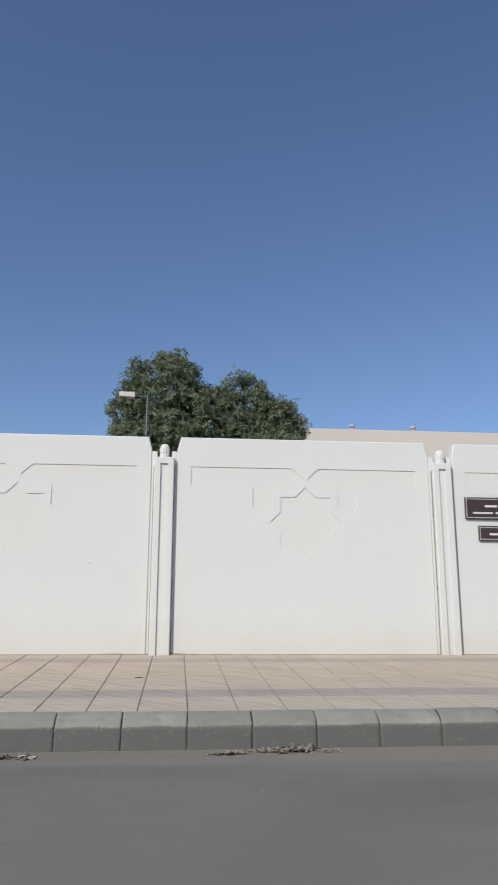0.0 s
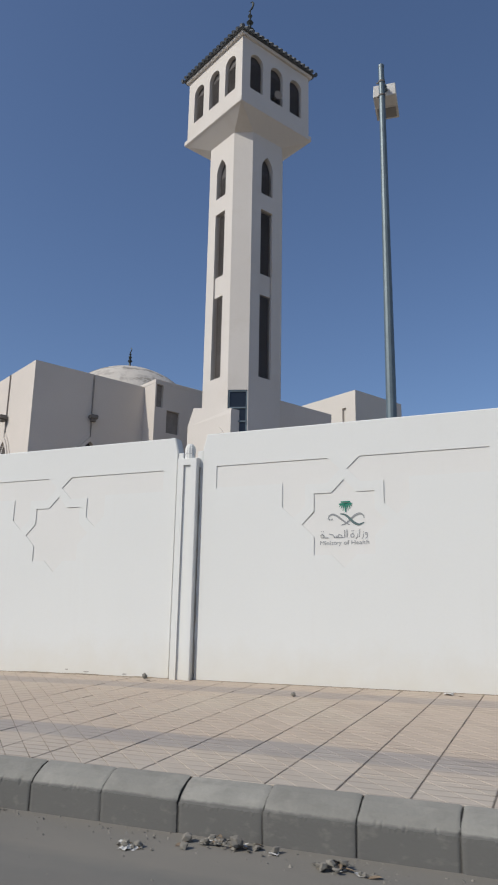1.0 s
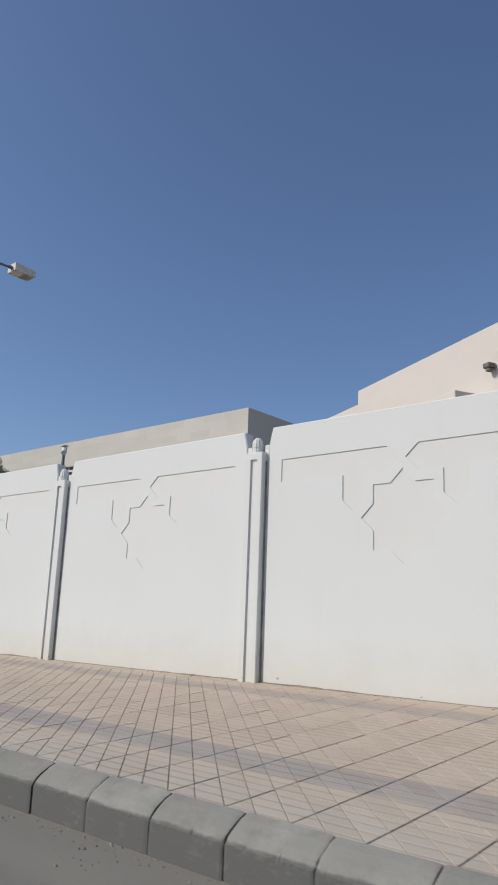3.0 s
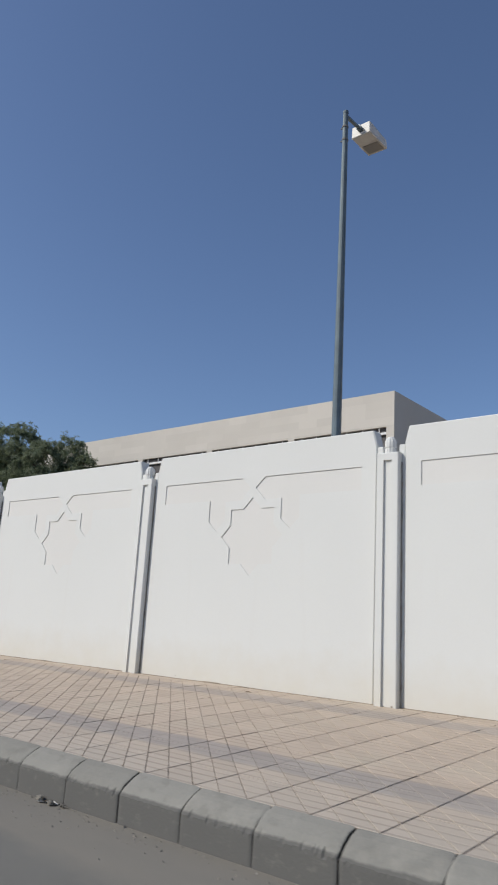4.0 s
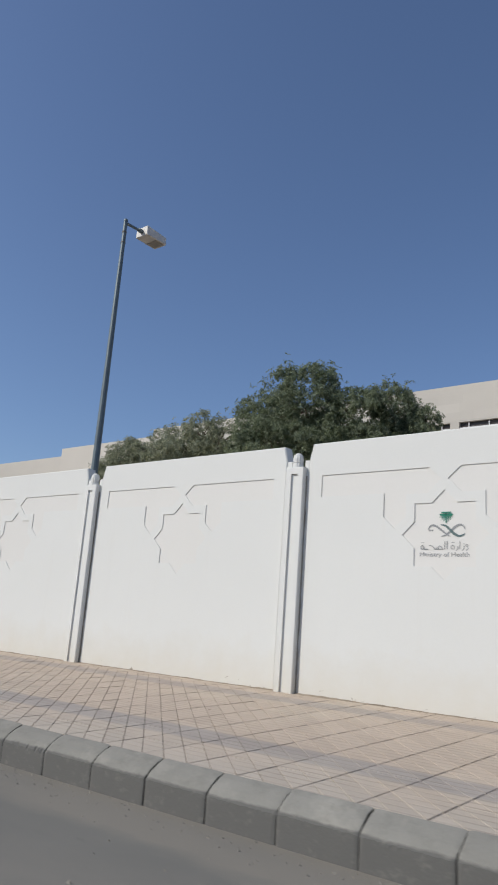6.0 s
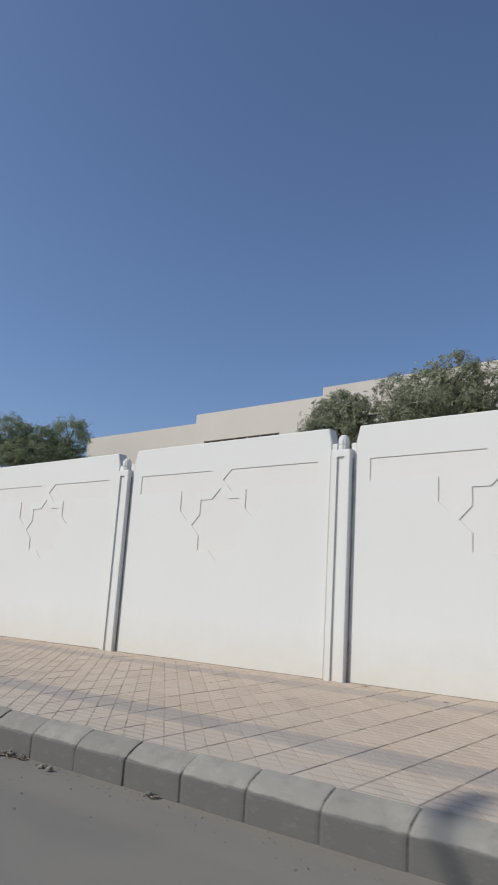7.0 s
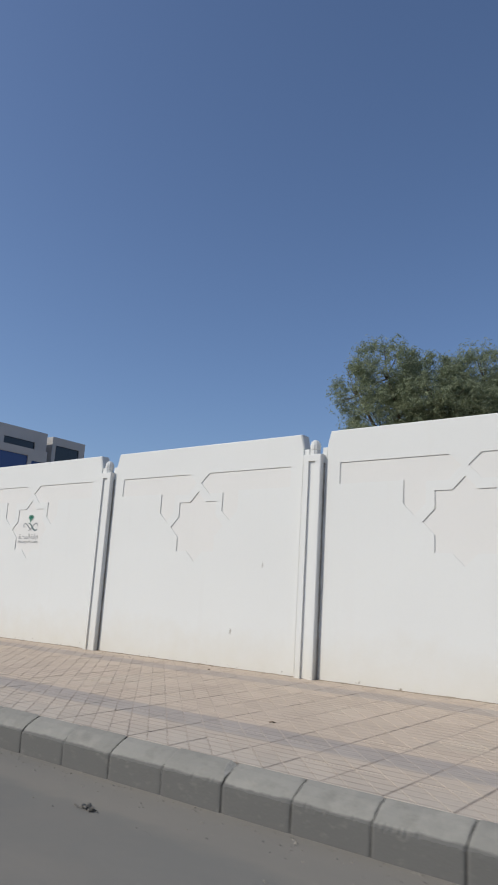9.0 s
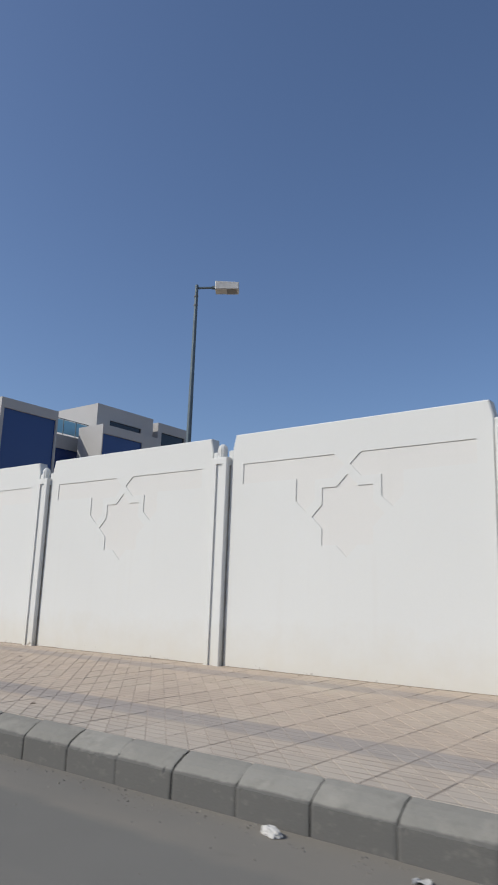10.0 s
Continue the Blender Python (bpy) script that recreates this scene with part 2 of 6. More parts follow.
M_FITTING = material("dusty_light_fitting", (0.16, 0.145, 0.13), (0.11, 0.10, 0.09), rough=0.7, scale=8, fine=50, bump=0.1)
M_CONDUIT = material("dusty_conduit", (0.27, 0.245, 0.22), (0.21, 0.19, 0.17), rough=0.9, scale=5, fine=40, bump=0.1)
M_BRONZE = material("dark_finial_metal", (0.05, 0.06, 0.06), rough=0.45, metal=0.6, bump=0.05)
M_BARK = material("bark", (0.16, 0.12, 0.085), (0.09, 0.07, 0.05), rough=0.95, scale=6, fine=50, bump=0.6)
M_GROUND = material("sandy_ground", (0.40, 0.33, 0.25), (0.33, 0.272, 0.205), rough=0.95, scale=0.3, fine=20, bump=0.3)
M_GLASS = glass_dark("dark_window_glass", (0.012, 0.015, 0.02))
M_BLUE = glass_dark("blue_facade_panel", (0.018, 0.048, 0.18), 0.22)
M_WHITEFR = material("white_frame", (0.75, 0.75, 0.74), rough=0.5, bump=0.03)
M_GREYWALL = material("light_grey_render", (0.452, 0.443, 0.432), (0.405, 0.396, 0.387), rough=0.9, scale=0.6, fine=20, bump=0.15, amount=0.9)
M_BROWNSIGN = material("maroon_sign_enamel", (0.05, 0.03, 0.034), rough=0.4, bump=0.02)
M_SIGNWHITE = material("white_sign_lettering", (0.72, 0.70, 0.69), rough=0.6, bump=0.02)
M_GREEN = material("green_emblem_paint", (0.012, 0.20, 0.13), rough=0.7, bump=0.05)
M_GREYINK = material("grey_emblem_paint", (0.22, 0.23, 0.24), (0.27, 0.28, 0.28), rough=0.7, bump=0.05)
M_TEAL = material("slate_emblem_paint", (0.10, 0.16, 0.16), rough=0.7, bump=0.05)


def leaf_material(name, c1, c2):
    m = bpy.data.materials.new(name)
    m.use_nodes = True
    t = m.node_tree
    b = t.nodes["Principled BSDF"]
    b.inputs["Roughness"].default_value = 0.6
    geo = t.nodes.new("ShaderNodeNewGeometry")
    mix = t.nodes.new("ShaderNodeMix")
    mix.data_type = "RGBA"
    mix.inputs[6].default_value = (*c1, 1)
    mix.inputs[7].default_value = (*c2, 1)
    t.links.new(geo.outputs["Random Per Island"], mix.inputs[0])
    t.links.new(mix.outputs[2], b.inputs["Base Color"])
    tr = t.nodes.new("ShaderNodeBsdfTranslucent")
    t.links.new(mix.outputs[2], tr.inputs["Color"])
    ms = t.nodes.new("ShaderNodeMixShader")
    ms.inputs[0].default_value = 0.45
    t.links.new(b.outputs[0], ms.inputs[1])
    t.links.new(tr.outputs[0], ms.inputs[2])
    t.links.new(ms.outputs[0], t.nodes["Material Output"].inputs["Surface"])
    return m


M_LEAF = leaf_material("dusty_broad_leaf", (0.118, 0.156, 0.09), (0.295, 0.332, 0.212))
M_LEAF3 = leaf_material("dusty_sparse_leaf", (0.185, 0.21, 0.135), (0.42, 0.435, 0.305))
M_LEAF2 = leaf_material("fine_grey_green_leaf", (0.165, 0.205, 0.115), (0.345, 0.385, 0.25))


def pavement_material():
    """Sandy pink paving with two mauve bands along the wall, and fine ribs across."""
    m = material("pink_paving", (0.488, 0.402, 0.320), (0.438, 0.361, 0.290), rough=0.95, scale=1.5, fine=70, bump=0.3, amount=0.9, spec=0.2, stain=(0.485, 0.42, 0.335), stain_scale=0.7)
    t = m.node_tree
    b = t.nodes["Principled BSDF"]
    src = b.inputs["Base Color"].links[0].from_socket
    geo = t.nodes.new("ShaderNodeNewGeometry")
    sep = t.nodes.new("ShaderNodeSeparateXYZ")
    t.links.new(geo.outputs["Position"], sep.inputs[0])
    nz = t.nodes.new("ShaderNodeTexNoise")
    nz.inputs["Scale"].default_value = 2.0
    t.links.new(geo.outputs["Position"], nz.inputs["Vector"])
    wob = t.nodes.new("ShaderNodeMath")
    wob.operation = "MULTIPLY_ADD"
    wob.inputs[1].default_value = 0.12
    t.links.new(nz.outputs[0], wob.inputs[0])
    t.links.new(sep.outputs[1], wob.inputs[2])
    masks = []
    for y0, half, deep in ((-3.02 + 0.06, 0.20, 0.75), (-0.60 + 0.06, 0.19, 0.5)):
        d = t.nodes.new("ShaderNodeMath")
        d.operation = "SUBTRACT"
        d.inputs[1].default_value = y0
        t.links.new(wob.outputs[0], d.inputs[0])
        a = t.nodes.new("ShaderNodeMath")
        a.operation = "ABSOLUTE"
        t.links.new(d.outputs[0], a.inputs[0])
        r = t.nodes.new("ShaderNodeMapRange")
        r.inputs[1].default_value, r.inputs[2].default_value, r.inputs[4].default_value = half + 0.04, half - 0.04, deep
        t.links.new(a.outputs[0], r.inputs[0])
        masks.append(r)
    mx = t.nodes.new("ShaderNodeMath")
    mx.operation = "MAXIMUM"
    t.links.new(masks[0].outputs[0], mx.inputs[0])
    t.links.new(masks[1].outputs[0], mx.inputs[1])
    mix = t.nodes.new("ShaderNodeMix")
    mix.data_type = "RGBA"
    mix.inputs[7].default_value = (0.288, 0.266, 0.252, 1)
    t.links.new(mx.outputs[0], mix.inputs[0])
    t.links.new(src, mix.inputs[6])
    # road dust trodden over the row beside the kerb
    nd = t.nodes.new("ShaderNodeTexNoise")
    nd.inputs["Scale"].default_value = 0.9
    nd.inputs["Detail"].default_value = 6
    t.links.new(geo.outputs["Position"], nd.inputs["Vector"])
    yd = t.nodes.new("ShaderNodeMath")
    yd.operation = "MULTIPLY_ADD"
    yd.inputs[1].default_value = 1.4
    t.links.new(nd.outputs[0], yd.inputs[0])
    t.links.new(sep.outputs[1], yd.inputs[2])
    rd = t.nodes.new("ShaderNodeMapRange")
    rd.inputs[1].default_value, rd.inputs[2].default_value, rd.inputs[4].default_value = -2.1, -3.1, 0.6
    t.links.new(yd.outputs[0], rd.inputs[0])
    md = t.nodes.new("ShaderNodeMix")
    md.data_type = "RGBA"
    md.inputs[7].default_value = (0.41, 0.375, 0.325, 1)
    t.links.new(rd.outputs[0], md.inputs[0])
    t.links.new(mix.outputs[2], md.inputs[6])
    # ribs pressed into the tiles, their thin grooves coloured darker
    wv = t.nodes.new("ShaderNodeTexWave")
    wv.bands_direction = "Y"
    wv.inputs["Scale"].default_value = 3.07
    wv.inputs["Distortion"].default_value = 0.15
    pw = t.nodes.new("ShaderNodeMath")
    pw.operation = "POWER"
    pw.inputs[1].default_value = 7.0
    t.links.new(wv.outputs[1], pw.inputs[0])
    # how much darker the grooves are coloured, uneven over the paving
    dirt = t.nodes.new("ShaderNodeMath")
    dirt.operation = "MULTIPLY"
    t.links.new(pw.outputs[0], dirt.inputs[0])
    dn = t.nodes.new("ShaderNodeMapRange")
    dn.inputs[1].default_value, dn.inputs[2].default_value = 0.3, 0.75
    dn.inputs[4].default_value = 0.48
    t.links.new(nz.outputs[0], dn.inputs[0])
    t.links.new(dn.outputs[0], dirt.inputs[1])
    m5 = t.nodes.new("ShaderNodeMix")
    m5.data_type = "RGBA"
    m5.inputs[7].default_value = (0.17, 0.145, 0.12, 1)
    t.links.new(dirt.outputs[0], m5.inputs[0])
    t.links.new(md.outputs[2], m5.inputs[6])
    t.links.new(m5.outputs[2], b.inputs["Base Color"])
    t.links.new(geo.outputs["Position"], wv.inputs["Vector"])
    old = b.inputs["Normal"].links[0].from_node
    b2 = t.nodes.new("ShaderNodeBump")
    b2.inputs["Strength"].default_value = 0.5
    b2.inputs["Distance"].default_value = 0.006
    b2.invert = True
    t.links.new(pw.outputs[0], b2.inputs["Height"])
    t.links.new(old.outputs[0], b2.inputs["Normal"])
    t.links.new(b2.outputs[0], b.inputs["Normal"])
    return m


M_PAVE = pavement_material()
M_JOINT = material("dusty_joint", (0.215, 0.178, 0.145), (0.145, 0.120, 0.098), rough=0.95, scale=4, fine=80, bump=0.3, stain=(0.40, 0.335, 0.275), stain_scale=0.35)


def dusted(m, color, x0, x1, amount):
    """Wind-blown dust that thickens along the street from x0 to x1."""
    t = m.node_tree
    b = t.nodes["Principled BSDF"]
    src = b.inputs["Base Color"].links[0].from_socket
    geo = t.nodes.new("ShaderNodeNewGeometry")
    sep = t.nodes.new("ShaderNodeSeparateXYZ")
    t.links.new(geo.outputs["Position"], sep.inputs[0])
    n = t.nodes.new("ShaderNodeTexNoise")
    n.inputs["Scale"].default_value = 0.6
    n.inputs["Detail"].default_value = 5
    t.links.new(geo.outputs["Position"], n.inputs["Vector"])
    r = t.nodes.new("ShaderNodeMapRange")
    r.inputs[1].default_value, r.inputs[2].default_value, r.inputs[4].default_value = x0, x1, amount
    t.links.new(sep.outputs[0], r.inputs[0])
    r2 = t.nodes.new("ShaderNodeMapRange")
    r2.inputs[1].default_value, r2.inputs[2].default_value, r2.inputs[3].default_value = 0.35, 0.6, 0.35
    t.links.new(n.outputs[0], r2.inputs[0])
    k = t.nodes.new("ShaderNodeMath")
    k.operation = "MULTIPLY"
    t.links.new(r.outputs[0], k.inputs[0])
    t.links.new(r2.outputs[0], k.inputs[1])
    mix = t.nodes.new("ShaderNodeMix")
    mix.data_type = "RGBA"
    mix.inputs[7].default_value = (*color, 1)
    t.links.new(k.outputs[0], mix.inputs[0])
    t.links.new(src, mix.inputs[6])
    t.links.new(mix.outputs[2], b.inputs["Base Color"])


def island_varied(m, amount):
    """Gives each separate piece of a joined mesh a slightly different value."""
    t = m.node_tree
    b = t.nodes["Principled BSDF"]
    src = b.inputs["Base Color"].links[0].from_socket
    geo = t.nodes.new("ShaderNodeNewGeometry")
    r = t.nodes.new("ShaderNodeMapRange")
    r.inputs[3].default_value, r.inputs[4].default_value = 1 - amount, 1 + amount
    t.links.new(geo.outputs["Random Per Island"], r.inputs[0])
    hsv = t.nodes.new("ShaderNodeHueSaturation")
    t.links.new(r.outputs[0], hsv.inputs["Value"])
    t.links.new(src, hsv.inputs["Color"])
    t.links.new(hsv.outputs[0], b.inputs["Base Color"])


island_varied(M_CLINIC, 0.045)
island_varied(M_PAVE, 0.05)
dusted(M_JOINT, (0.43, 0.36, 0.295), -54, -74, 0.85)


# ---- helpers of this scene ----
def part(name, bm, mats, parent=None, label="", smooth=False):
    me = bpy.data.meshes.new(name)
    bmesh.ops.recalc_face_normals(bm, faces=bm.faces)
    bm.to_mesh(me)
    bm.free()
    for m in (mats if isinstance(mats, (list, tuple)) else [mats]):
        me.materials.append(m)
    if smooth:
        for p in me.polygons:
            p.use_smooth = True
    ob = new(name, me)
    if parent:
        ob.parent = parent
    if label:
        tagged(ob, label)
    return ob


def shared(name, me, parent, m):
    ob = new(name, me)
    ob.parent = parent
    ob.matrix_local = m
    return ob


def thing(name, label, category, m=None, group="", kind=""):
    ob = new(name)
    if m is not None:
        ob.matrix_world = m
    return tagged(ob, label, category, group, kind)


def box(bm, x0, x1, y0, y1, z0, z1, bevel=0.0, mat=0):
    geom = bmesh.ops.create_cube(bm, size=1.0, matrix=Matrix.LocRotScale(((x0 + x1) / 2, (y0 + y1) / 2, (z0 + z1) / 2), None, (x1 - x0, y1 - y0, z1 - z0)))
    vs = geom["verts"]
    fs = {f for v in vs for f in v.link_faces}
    for f in fs:
        f.material_index = mat
    if bevel:
        es = list({e for v in vs for e in v.link_edges})
        r = bmesh.ops.bevel(bm, geom=es, offset=bevel, segments=1, affect="EDGES")
        for f in r["faces"]:
            f.material_index = mat


def tube(bm, p0, p1, r0, r1, seg=10, caps=True, mat=0):
    p0, p1 = Vector(p0), Vector(p1)
    q = (p1 - p0).to_track_quat("Z", "Y").to_matrix()
    rings = []
    for p, r in ((p0, r0), (p1, r1)):
        rings.append([bm.verts.new(p + q @ Vector((r * math.cos(a * math.tau / seg), r * math.sin(a * math.tau / seg), 0))) for a in range(seg)])
    for a in range(seg):
        f = bm.faces.new((rings[0][a], rings[0][(a + 1) % seg], rings[1][(a + 1) % seg], rings[1][a]))
        f.material_index = mat
    if caps:
        for ring in (rings[0][::-1], rings[1]):
            f = bm.faces.new(ring)
            f.material_index = mat


def lathe(bm, profile, seg=16, mat=0, origin=(0, 0, 0), wave=0.0, waves=8):
    """Turn (radius, z) pairs round the z axis."""
    o = Vector(origin)
    rings = []
    for r, z in profile:
        if r < 1e-4:
            rings.append([bm.verts.new(o + Vector((0, 0, z)))])
        else:
            rings.append([bm.verts.new(o + Vector((r * (1 + wave * abs(math.sin(a * waves * math.pi / seg))) * math.cos(a * math.tau / seg),
                                                   r * (1 + wave * abs(math.sin(a * waves * math.pi / seg))) * math.sin(a * math.tau / seg), z))) for a in range(seg)])
    for A, B in zip(rings, rings[1:]):
        for a in range(seg):
            b = (a + 1) % seg
            if len(A) == 1 and len(B) == 1:
                continue
            if len(A) == 1:
                vs = (A[0], B[b], B[a])
            elif len(B) == 1:
                vs = (A[a], A[b], B[0])
            else:
                vs = (A[a], A[b], B[b], B[a])
            bm.faces.new(vs).material_index = mat


def holed(bm, outline, holes, depth, place, mat=0, mat_side=0, mat_back=1):
    """A flat face with recesses. outline and holes: lists of (u, v); place(u, v, d) gives the point d behind the face."""
    loops = []
    edges = []
    for loop in [outline] + holes:
        vs = [bm.verts.new(place(u, v, 0)) for u, v in loop]
        loops.append(vs)
        edges += [bm.edges.new((vs[i], vs[(i + 1) % len(vs)])) for i in range(len(vs))]
    r = bmesh.ops.triangle_fill(bm, edges=edges, use_beauty=True)
    for f in r["geom"]:
        if isinstance(f, bmesh.types.BMFace):
            f.material_index = mat
    for loop, vs in zip(holes, loops[1:]):
        back = [bm.verts.new(place(u, v, depth)) for u, v in loop]
        n = len(vs)
        for i in range(n):
            bm.faces.new((vs[i], vs[(i + 1) % n], back[(i + 1) % n], back[i])).material_index = mat_side
        bm.faces.new(back).material_index = mat_back
    return loops[0]


def arch(u, v0, v1, w, pointed=False, n=5):
    """Outline of an arched opening, w wide, from v0 to the crown v1."""
    h = w / 2
    out = [(u - h, v0), (u + h, v0)]
    if pointed:
        spring = v1 - w * 1.05
        e = 0.8 * w
        rr = h + e
        a1 = math.acos(e / rr)
        k = (v1 - spring) / (rr * math.sin(a1))
        pts = [(rr * math.cos(a) - e, k * rr * math.sin(a)) for a in [i * a1 / n for i in range(n)]]
        out += [(u + x, spring + y) for x, y in pts] + [(u, v1)] + [(u - x, spring + y) for x, y in pts[::-1]]
    else:
        spring = v1 - h
        out += [(u + h * math.cos(i * math.pi / (2 * n)), spring + h * math.sin(i * math.pi / (2 * n))) for i in range(2 * n + 1)]
    return out


def rect(u0, u1, v0, v1):
    return [(u0, v0), (u1, v0), (u1, v1), (u0, v1)]


# ---- ground, road, pavement ----
PITCH = 4.0
X_MIN, X_MAX = -146.0, 16.0
KERB_FACE, KERB_BACK = -4.03, -3.87


LEVELS = ((-200, 0.385), (-115, 0.385), (-104, 0.376), (-94, 0.392), (-82, 0.395), (-74, 0.412), (-66, 0.41), (-54, 0.386), (-44, 0.388), (-37, 0.42), (-31, 0.418), (-20, 0.452), (-13, 0.462), (-9, 0.492), (-4, 0.498), (5, 0.478), (100, 0.478))


def base_z(x):
    """Height of the paving at the wall's foot: it falls a little along the street."""
    for (xa, za), (xb, zb) in zip(LEVELS, LEVELS[1:]):
        if x <= xb:
            return za + (zb - za) * (x - xa) / (xb - xa)
    return LEVELS[-1][1]


def pave_z(x, y):
    return 0.268 + (base_z(x) - 0.268) * (y - KERB_BACK) / (0 - KERB_BACK)


bm = bmesh.new()
box(bm, -1500, 1500, -1500, 1500, -0.6, -0.05)
tagged(part("ground", bm, M_GROUND), "bare sandy ground spreading out to the horizon", "ground", kind="structure")

bm = bmesh.new()
NX = 160
grid = {}
for i in range(NX + 1):
    for j in range(9):
        x, y = -170 + 210 * i / NX, -26 + (26 + KERB_FACE + 0.06) * j / 8
        grid[i, j] = bm.verts.new((x, y, 0.004 * math.sin(x * 0.7) * (1 - j / 8)))
for i in range(NX):
    for j in range(8):
        bm.faces.new((grid[i, j], grid[i + 1, j], grid[i + 1, j + 1], grid[i, j + 1]))
tagged(part("road", bm, M_ROAD), "dusty worn grey asphalt road along the kerb", "road", kind="structure")

bm = bmesh.new()
box(bm, -200, 60, 0.12, 140, -0.05, 0.36)
tagged(part("compound_ground", bm, M_GROUND), "sandy ground inside the walled compound", "ground", kind="structure")


# ---- boundary wall ----
TOP = 3.45
FOOT = 0.28
LINE_Z = 3.04
STAR_Z = 2.27
RECESS = 0.0105  # depth of the pattern cut into the panels


def star_outline(c, r):
    """Eight-pointed star of two squares, one turned by 45 degrees."""
    inner = r * math.cos(math.pi / 4) / math.cos(math.pi / 8)
    pts = []
    for i in range(16):
        rad = r if i % 2 == 0 else inner
        a = math.pi / 2 + i * math.pi / 8
        pts.append((c[0] + rad * math.cos(a), c[1] + rad * math.sin(a)))
    return pts


def cartouche(side):
    pts = [(1.624, 0.0), (0.19, 0.0), (0.04, -0.14), (0.2, -0.30), (0.465, -0.30), (0.465, -0.56), (0.612, -0.69), (0.75, -0.56), (0.75, -0.275), (1.624, -0.275)]
    return [(2.0 + side * x, LINE_Z + z) for x, z in pts]


def panel_mesh():
    bm = bmesh.new()
    u0, u1 = 0.19, PITCH - 0.19
    outline = [(u0, FOOT), (u1, FOOT), (u1, 3.26), (u1 - 0.048, TOP), (u0 + 0.048, TOP), (u0, 3.26)]
    holes = [star_outline((2.0, STAR_Z), 0.505), cartouche(-1), cartouche(1)]
    front = holed(bm, outline, holes, RECESS, lambda u, v, d: Vector((u, d, v)), 0, 0, 1)
    # the body behind the face, with a small chamfer round the edge
    cx, cz = 2.0, 1.9
    ring = [bm.verts.new((u + (0.012 if u < cx else -0.012) * -1, 0.012, v + (0.012 if v > cz else 0))) for u, v in outline]
    back = [bm.verts.new((v.co.x, 0.16, v.co.z)) for v in ring]
    n = len(outline)
    for i in range(n):
        j = (i + 1) % n
        bm.faces.new((front[i], front[j], ring[j], ring[i]))
        bm.faces.new((ring[i], ring[j], back[j], back[i]))
    bm.faces.new(back)
    # shoulders that slide into the posts' slots
    box(bm, 0.10, u0 - 0.012, 0.012, 0.14, FOOT, 3.255, 0.008)
    box(bm, u1 + 0.012, PITCH - 0.10, 0.012, 0.14, FOOT, 3.255, 0.008)
    bmesh.ops.recalc_face_normals(bm, faces=bm.faces)
    me = bpy.data.meshes.new("panel")
    bm.to_mesh(me)
    bm.free()
    me.materials.append(M_WALL)
    me.materials.append(M_RECESS)
    return me


def pillar_mesh():
    bm = bmesh.new()
    h = 0.127
    outline = rect(-h, h, FOOT, 3.15)
    front = holed(bm, outline, [rect(-0.052, 0.052, FOOT + 0.02, 3.07)], 0.025, lambda u, v, d: Vector((u, -0.075 + d, v)), 0, 0, 0)
    ring = [bm.verts.new((v.co.x + (0.01 if v.co.x > 0 else -0.01), -0.065, v.co.z + (0.008 if v.co.z > 1 else 0))) for v in front]
    back = [bm.verts.new((v.co.x, 0.17, v.co.z)) for v in ring]
    for i in range(4):
        j = (i + 1) % 4
        bm.faces.new((front[i], front[j], ring[j], ring[i]))
        bm.faces.new((ring[i], ring[j], back[j], back[i]))
    bm.faces.new(back)
    bmesh.ops.recalc_face_normals(bm, faces=bm.faces)
    me = bpy.data.meshes.new("pillar")
    bm.to_mesh(me)
    bm.free()
    me.materials.append(M_WALL)
    return me


def cap_mesh():
    bm = bmesh.new()
    lathe(bm, [(0.062, 0.0), (0.062, 0.062), (0.056, 0.067), (0.063, 0.078), (0.064, 0.135), (0.053, 0.175), (0.03, 0.202), (0.0, 0.210)], 24, wave=0.09, waves=12)
    bmesh.ops.recalc_face_normals(bm, faces=bm.faces)
    me = bpy.data.meshes.new("cap")
    bm.to_mesh(me)
    bm.free()
    me.materials.append(M_WALL)
    return me


wall = thing("wall_boundary", "white-painted precast wall with recessed star pattern", "wall", kind="structure")
PANEL, PILLAR, CAP = panel_mesh(), pillar_mesh(), cap_mesh()
# this joint's brown also colours the shade in the corner beside each pillar
M_SEAL = material("dirty_joint_mortar", (0.17, 0.15, 0.125), (0.33, 0.31, 0.27), rough=0.95, scale=7, fine=60, bump=0.5)


def joint_mesh():
    """The dirty mortar joint between a pillar and its panel, uneven in width."""
    bm = bmesh.new()
    rng_ = random.Random(5)
    prev = None
    for i in range(25):
        z = FOOT + (3.05 - FOOT) * i / 24
        w = 0.010 + rng_.uniform(-0.005, 0.006)
        cur = [bm.verts.new(c) for c in ((0.0, -0.009, z), (w, -0.0065, z), (w, 0.03, z), (0.0, 0.03, z))]
        if prev:
            for a in range(4):
                b_ = (a + 1) % 4
                bm.faces.new((prev[a], prev[b_], cur[b_], cur[a]))
        else:
            bm.faces.new(cur)
        prev = cur
    bm.faces.new(prev)
    bmesh.ops.recalc_face_normals(bm, faces=bm.faces)
    me = bpy.data.meshes.new("joint")
    bm.to_mesh(me)
    bm.free()
    me.materials.append(M_SEAL)
    return me


JOINT = joint_mesh()
panels = {}
for k in range(-3, 36):
    x = -PITCH * k
    dz = random.uniform(-0.006, 0.006)
    panels[k] = shared("panel", PANEL, wall, pose(x, random.uniform(-0.004, 0.004), dz))
    p = shared("pillar", PILLAR, wall, pose(x, 0, 0))
    shared("cap", CAP, p, pose(0, 0.0, 3.15))
    shared("joint", JOINT, p, pose(0.1365, 0, 0))
    shared("joint", JOINT, p, pose(-0.1475, 0, 0))


